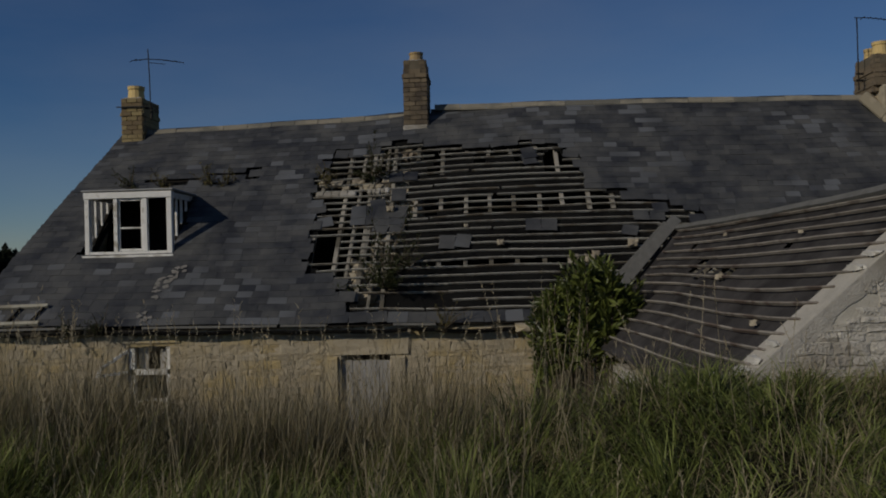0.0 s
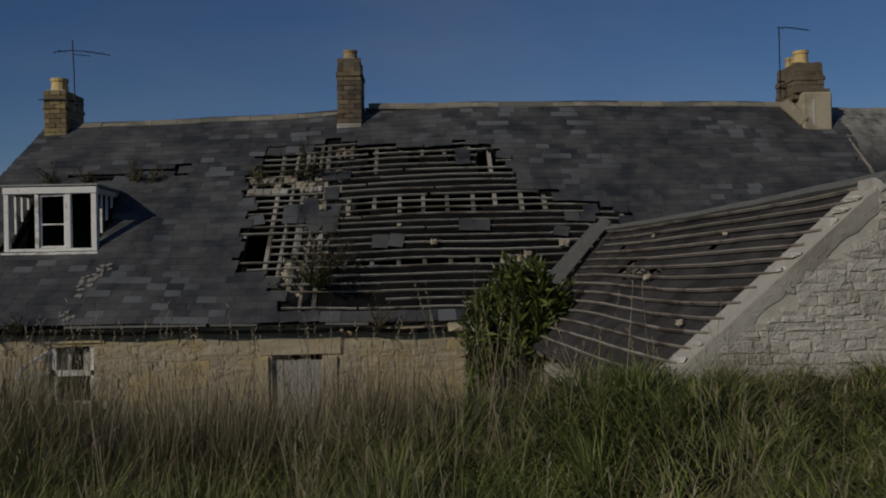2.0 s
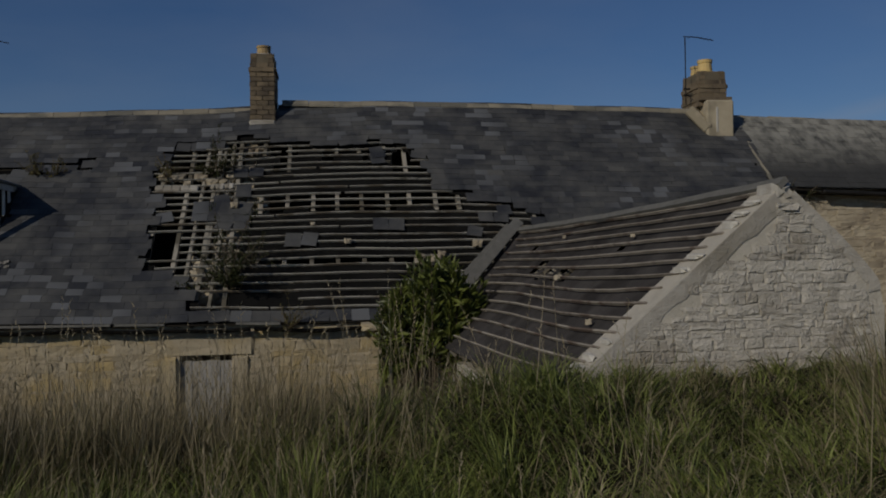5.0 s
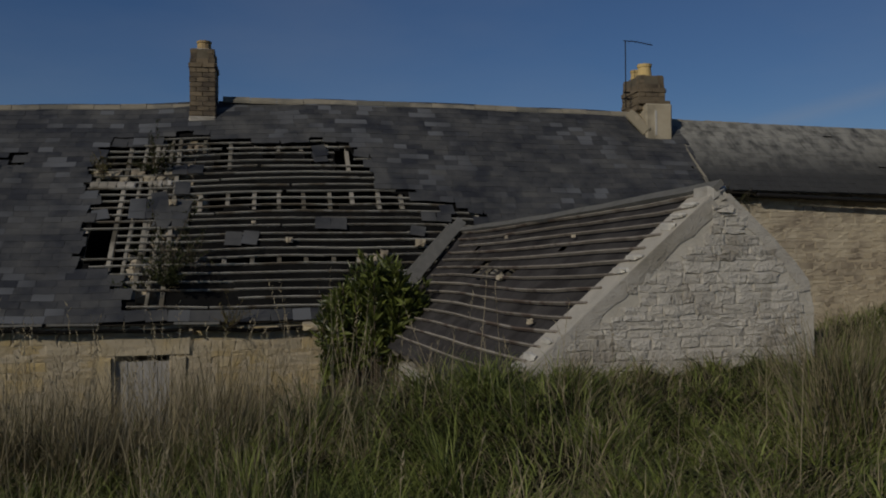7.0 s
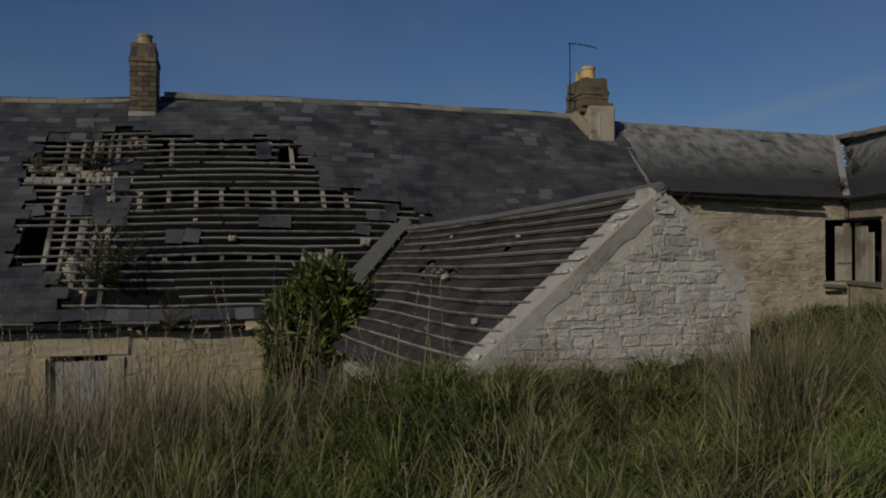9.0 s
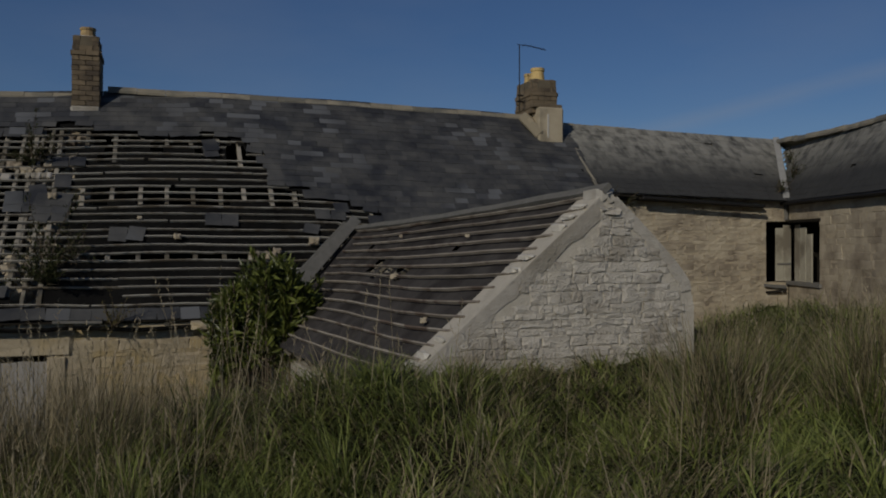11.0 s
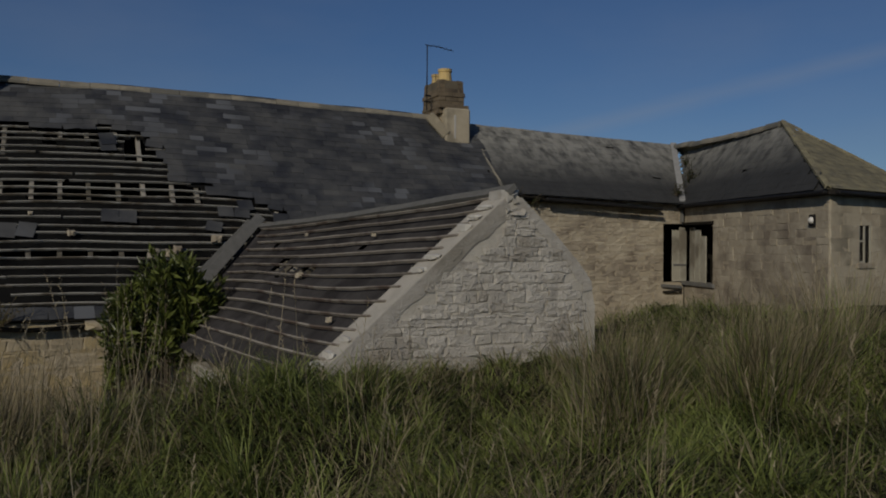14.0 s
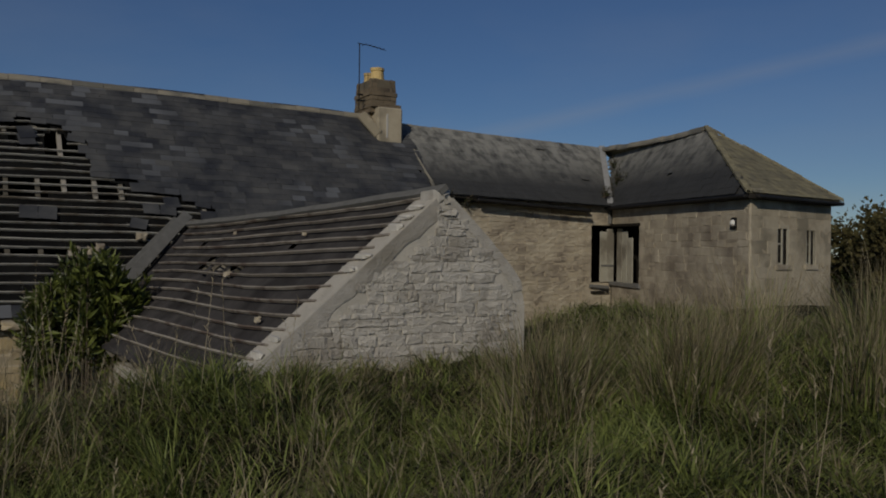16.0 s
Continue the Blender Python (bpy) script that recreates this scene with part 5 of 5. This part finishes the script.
def matted(name, label, n, length, width, material, keep):
    """Matted grass that lies over in swirls, densest on the hummocks."""
    x, y = scatter(n, -42, 70, 1.6, 10.5, 0.85)
    m = clear_of_buildings(x, y) & (gen.uniform(0, 1, n) < keep(x, y))
    x, y = x[m], y[m]
    n = len(x)
    swirl = 2.2 * np.sin(x * 1.9 + 0.7 * np.sin(y * 2.4)) + 1.8 * np.cos(y * 2.3 + 0.9 * np.sin(x * 1.6)) + gen.normal(0, 1.15, n)
    ll = gen.uniform(length[0], length[1], n) * (1 - 0.3 * smooth(x, 0.3, 2.2))
    ob = strips(name, np.stack([x, y, ground_z(x, y) - 0.02], -1), ll, gen.uniform(width[0], width[1], n), gen.uniform(0.15, 1.15, n), gen.uniform(0.6, 2.5, n),
                swirl, swirl + math.pi / 2 + gen.normal(0, 0.7, n), material, 4)
    return tagged(ob, label, "grass", kind="stuff")


def straw(x, y):
    return straw_share(x, y) * 0.9 + 0.05


matted("matted_green_grass", "matted green grass lying over in swirls", 170000, (0.2, 0.46), (0.006, 0.012), GREEN, lambda x, y: 1 - straw(x, y))
matted("matted_dry_grass", "matted dead straw among the green grass", 125000, (0.2, 0.5), (0.004, 0.009), DRY, straw)
# tufts that stand over it, small and large
x, y = field(430, -42, 70, 1.9, 8.4)
tufts(x, y, gen.uniform(0.6, 1.0, len(x)) * (1 - 0.22 * smooth(x, 0.8, 2.5)), np.where(np.hypot(x, y) < 5.5, 60, 42), wind_at(x, y), straw_share(x, y),
      (0.26, 0.5), (0.28, 0.6), (0.006, 0.012), (0.0035, 0.008), ("green_grass", "dry_grass"), (0.7, 2.4))
x, y = field(110, -42, 70, 2.3, 8.0)
tufts(x, y, gen.uniform(0.9, 1.25, len(x)) * (1 - 0.25 * smooth(x, 0.8, 2.5)), np.where(np.hypot(x, y) < 5.5, 150, 110), wind_at(x, y), straw_share(x, y),
      (0.3, 0.56), (0.34, 0.66), (0.006, 0.012), (0.0035, 0.008), ("green_tussocks", "dry_tussocks"), (0.8, 2.6))
x, y = field(250, -42, -1, 2.8, 5.3)
tufts(x, y, gen.uniform(0.75, 1.1, len(x)), np.full(len(x), 80), wind_at(x, y), np.clip(gen.normal(0.25, 0.2, len(x)) + 0.35 * smooth(np.hypot(x, y), 4.3, 5.2), 0.03, 0.9),
      (0.3, 0.52), (0.34, 0.66), (0.005, 0.010), (0.0035, 0.007), ("green_grass", "dry_grass"), (0.5, 2.0))
# tall upright straw: in front of the house wall, and standing on the bank towards the wing
x, y = field(260, -42, 0, 4.9, 6.8)
tufts(x, y, gen.uniform(0.75, 1.15, len(x)), np.full(len(x), 42), wind_at(x, y), np.full(len(x), 0.9), (0.3, 0.5), (0.4, 0.9), (0.004, 0.007), (0.0035, 0.007),
      ("wispy_green_grass", "wispy_dry_grass"), (0.1, 0.9))
for a0, a1, r0, r1, n in ((34.0, 37.5, 5.0, 5.7, 16), (43, 48, 4.9, 5.8, 18), (54, 61, 5.0, 6.5, 18), (48, 64, 6.5, 9.0, 8), (37, 43, 6.0, 7.5, 5)):
    x, y = field(n, a0, a1, r0, r1)
    tufts(x, y, gen.uniform(1.1, 1.65, len(x)), np.full(len(x), 75), wind_at(x, y), gen.uniform(0.4, 0.85, len(x)), (0.4, 0.7), (0.45, 0.92), (0.005, 0.009), (0.0035, 0.007),
          ("tall_green_grass", "tall_dry_grass"), (0.2, 1.4))
meadow("rough_grass", "rough grass on the bank behind the viewpoint", 40000, 70, 318, 1.2, 7.5, (0.2, 0.45), (0.006, 0.012), (0.4, 2.0), GREEN, k=0.7)
meadow("trodden_grass", "short trodden grass on the bank", 6000, -45, 75, 0.5, 1.8, (0.12, 0.25), (0.006, 0.012), (0.5, 2.0), GREEN, k=0.4)


def stalks(n, a0, a1, r0, r1, h, keep=None):
    """Tall seed-headed stalks: thin stems with feathery heads."""
    x, y = scatter(n, a0, a1, r0, r1, 0.9)
    m = clear_of_buildings(x, y)
    if keep is not None:
        m &= gen.uniform(0, 1, n) < keep(x, y)
    x, y = x[m], y[m]
    n = len(x)
    hh = gen.uniform(h[0], h[1], n)
    lean, head = gen.uniform(0.05, 0.4, n), gen.uniform(-math.pi, math.pi, n)
    base = np.stack([x, y, ground_z(x, y) - 0.03], -1)
    zero = np.zeros(n)
    ob = strips("tall_stalks", base, hh, np.full(n, 0.0042), lean, zero, head, gen.uniform(-0.5, 0.5, n), SEED, 4, 0.5)
    tagged(ob, "tall dry grass stalks", "grass", kind="stuff")
    k = 9
    t = np.tile(np.linspace(0.76, 1.0, k), (n, 1))
    off = hh[:, None] * t * np.sin(lean)[:, None]
    p = np.stack([x[:, None] + np.cos(head)[:, None] * off, y[:, None] + np.sin(head)[:, None] * off, base[:, 2:3] + hh[:, None] * t * np.cos(lean)[:, None]], -1).reshape(-1, 3)
    q = len(p)
    ob = strips("seed_heads", p, gen.uniform(0.02, 0.045, q), gen.uniform(0.004, 0.008, q), gen.uniform(0.2, 0.7, q), gen.uniform(0.1, 0.5, q), gen.uniform(-math.pi, math.pi, q), gen.uniform(-1, 1, q), SEED, 2)
    tagged(ob, "feathery dry seed heads", "grass", kind="stuff")


stalks(60, -42, 2, 3.0, 4.6, (0.4, 0.8))
stalks(420, -42, 6, 4.6, 6.6, (0.6, 1.05), lambda x, y: 0.25 + 0.75 * smooth(-x, -0.8, 0.8))
stalks(300, -5, 68, 2.4, 7.0, (0.4, 0.75), lambda x, y: 0.5 + 0 * x)


def leafy(name, parent, n, place, size, material, up=0.5, spread=0.9, wide=0.3):
    """A crown of pointed, folded leaves."""
    V, F = [], []
    for i in range(n):
        c, axis = place(i)
        L = size * gen.uniform(0.6, 1.25)
        d = (Vector(axis) * spread + Vector(gen.normal(0, 0.55, 3)) + Vector((0, 0, up))).normalized()
        s = d.cross(Vector(gen.normal(0, 1, 3))).normalized() * L * wide
        nn = d.cross(s).normalized()
        c = Vector(c)
        k = len(V)
        V += [c, c + d * L * 0.45 + s * 0.5 + nn * L * 0.06, c + d * L + nn * L * -0.12, c + d * L * 0.45 - s * 0.5 + nn * L * 0.06, c + d * L * 0.5]
        F += [(k, k + 1, k + 4), (k + 1, k + 2, k + 4), (k + 2, k + 3, k + 4), (k + 3, k, k + 4)]
    ob = new(name, mesh(name, V, F, material))
    ob.parent = parent
    return ob


# laurel at the house corner
bush = thing("laurel_bush", "glossy green laurel bush growing against the house corner", "bush")
bx, by = 1.22, 10.9
stems = []
for i in range(60):
    a, r = gen.uniform(0, math.tau), 0.62 * math.sqrt(gen.uniform(0, 1))
    x, y = bx + r * math.cos(a) * 1.0, by + r * math.sin(a) * 0.7
    topz = -0.2 - 0.65 * (abs(x - bx - 0.02) / 0.66) ** 1.6 + gen.normal(0, 0.12)
    stems.append(((bx + (x - bx) * 0.4, by + (y - by) * 0.4, -2.7), (x, y, (topz - 2.7) / 2 - 0.1), (x + (x - bx) * 0.12, y + (y - by) * 0.1, topz)))
for s in stems:
    bm = bmesh.new()
    tube(bm, s, [0.016, 0.011, 0.005], 5)
    part("stem", bm, BARK, bush)
def on_stem(i):
    s = stems[i % len(stems)]
    t = gen.uniform(0.1, 1) ** 0.8
    p = Vector(s[1]).lerp(Vector(s[2]), t) if t > 0.0 else Vector(s[1])
    o = Vector((gen.normal(0, 1), gen.normal(0, 1), 0)).normalized()
    return p + o * 0.03, (o.x * 0.8, o.y * 0.8, 0.35)
crown = leafy("crown", bush, 5600, on_stem, 0.17, LAUREL, up=0.6, wide=0.24)


def weed(name, label, c, r, n, size, material, normal=(0, -0.5, 0.85), tall=1.0):
    w = thing(name, label, "plant")
    c = Vector(c)
    tips = [(c, c + (Vector(normal) * gen.uniform(0.5, 1.3) * tall + Vector(gen.normal(0, 0.6, 3))) * r) for _ in range(22)]
    for a, b in tips:
        bm = bmesh.new()
        tube(bm, [a, a.lerp(b, 0.5) + Vector(gen.normal(0, 0.1 * r, 3)), b], [0.006, 0.005, 0.003], 4)
        part("twig", bm, BARK, w)
    leafy("foliage", w, n, lambda i: (tips[i % 22][0].lerp(tips[i % 22][1], gen.uniform(0.25, 1)) + Vector(gen.normal(0, 0.05 * r, 3)), Vector(normal) * 0.3), size, material)


weed("roof_weed", "dark shrub sprouting among the bare battens", roof(-1.92, 0.645, 0.0), 0.30, 650, 0.06, WEED)
weed("roof_weed", "dark shrub sprouting among the bare battens", roof(-1.5, 0.13, 0.0), 0.5, 1200, 0.065, WEED)
weed("roof_weed", "dark shrub sprouting among the bare battens", roof(-1.2, 0.22, 0.0), 0.32, 260, 0.055, WEED)
weed("roof_weed", "dry weeds rooted in the wall head", roof(-2.72, 0.63, 0.0), 0.2, 160, 0.06, WEED_Y)
weed("roof_weed", "dry weeds behind the dormer", roof(-4.75, 0.645, 0.0), 0.2, 260, 0.05, WEED_Y)
weed("roof_weed", "dry weeds behind the dormer", roof(-4.45, 0.645, 0.0), 0.2, 260, 0.05, WEED_Y)
weed("roof_weed", "dark tuft above the dormer", roof(-6.15, 0.64, 0.0), 0.2, 260, 0.05, WEED)
weed("roof_weed", "dry weeds behind the dormer", roof(-5.6, 0.64, 0.0), 0.16, 180, 0.05, WEED_Y)
weed("gutter_weed", "brown weeds growing in the gutter", (-0.62, 11.95, -0.97), 0.26, 220, 0.05, WEED_Y)
weed("gutter_weed", "brown weeds growing in the gutter", (-5.6, 11.95, -0.95), 0.22, 180, 0.05, WEED)
weed("gutter_weed", "brown weeds growing in the gutter", (-6.0, 11.95, -0.95), 0.2, 140, 0.05, WEED)
weed("valley_weed", "dark weeds along the wing's valley", I.lerp(Vt, 0.25) + Vector((0.15, -0.1, 0.05)), 0.3, 300, 0.06, WEED)
weed("valley_weed", "dark weeds along the wing's valley", I.lerp(Vt, 0.6) + Vector((0.2, -0.12, 0.0)), 0.24, 260, 0.06, WEED, tall=0.4)
weed("valley_weed", "dark weeds along the wing's valley", I.lerp(Vt, 0.1) + Vector((-0.18, -0.05, 0.05)), 0.2, 180, 0.05, WEED)
weed("wall_weed", "dark weeds on the broken wall head", (8.35, 14.3, 0.98), 0.2, 160, 0.05, WEED, tall=0.3)
weed("wall_weed", "dark weeds on the broken wall head", (8.0, 14.3, 1.0), 0.16, 120, 0.05, WEED, tall=0.3)
weed("outhouse_weed", "dark weeds at the outhouse eaves", orf(OLEN - 1.7, 1.9, 0.02), 0.35, 260, 0.06, WEED)


def tree(x, y, h, r, material, n=1500, label="", cone=False, size=0.5):
    t = thing("tree", label, "tree")
    z0 = float(ground_z(np.array(x), np.array(y))) - 0.2
    bm = bmesh.new()
    tube(bm, [(x, y, z0), (x + 0.1, y, z0 + h * 0.5), (x, y, z0 + h * 0.85)], [r * 0.09, r * 0.06, r * 0.02], 7)
    limbs = []
    for i in range(26):
        a, f = gen.uniform(0, math.tau), gen.uniform(0.12, 0.95)
        reach = r * ((1.05 - f) if cone else (0.55 + 0.6 * math.sin(f * 3.0))) * gen.uniform(0.65, 1.1)
        p, q = Vector((x, y, z0 + h * f * 0.85)), Vector((x + math.cos(a) * reach, y + math.sin(a) * reach, z0 + h * f + (0 if cone else 0.1 * h)))
        limbs.append((p, q))
        tube(bm, [p, q], [r * 0.03, r * 0.008], 4)
    part("trunk", bm, BARK, t)
    leafy("crown", t, n, lambda i: (limbs[i % 26][0].lerp(limbs[i % 26][1], gen.uniform(0.25, 1.08)) + Vector(gen.normal(0, 0.13 * r, 3)), (0, 0, 0)), size, material, up=0.1, wide=0.6)


for i, (x, y, h, r) in enumerate(((-25.5, 41, 4.6, 1.8), (-24.2, 42, 4.3, 1.5), (-23.0, 42, 4.4, 1.6), (-22.0, 42.5, 3.9, 1.5), (-27, 41, 5.0, 2))):
    tree(x, y, h, r, FAR_D, 1500, "dark conifer standing beyond the house", True, 0.5)
for x, y, h, r in ((33.5, 19.4, 3.7, 2.2), (36.5, 19.6, 4.3, 2.4), (39.5, 19.6, 5.2, 3.0), (31, 19.8, 2.9, 1.8), (43, 19, 5.6, 3.2), (40, 23, 4.8, 3.0), (33, 23, 3.4, 2.2), (45, 24, 5.5, 3.2)):
    tree(x, y, h, r, FAR, 5500, "russet-green bushy tree beyond the wing", False, 0.24)
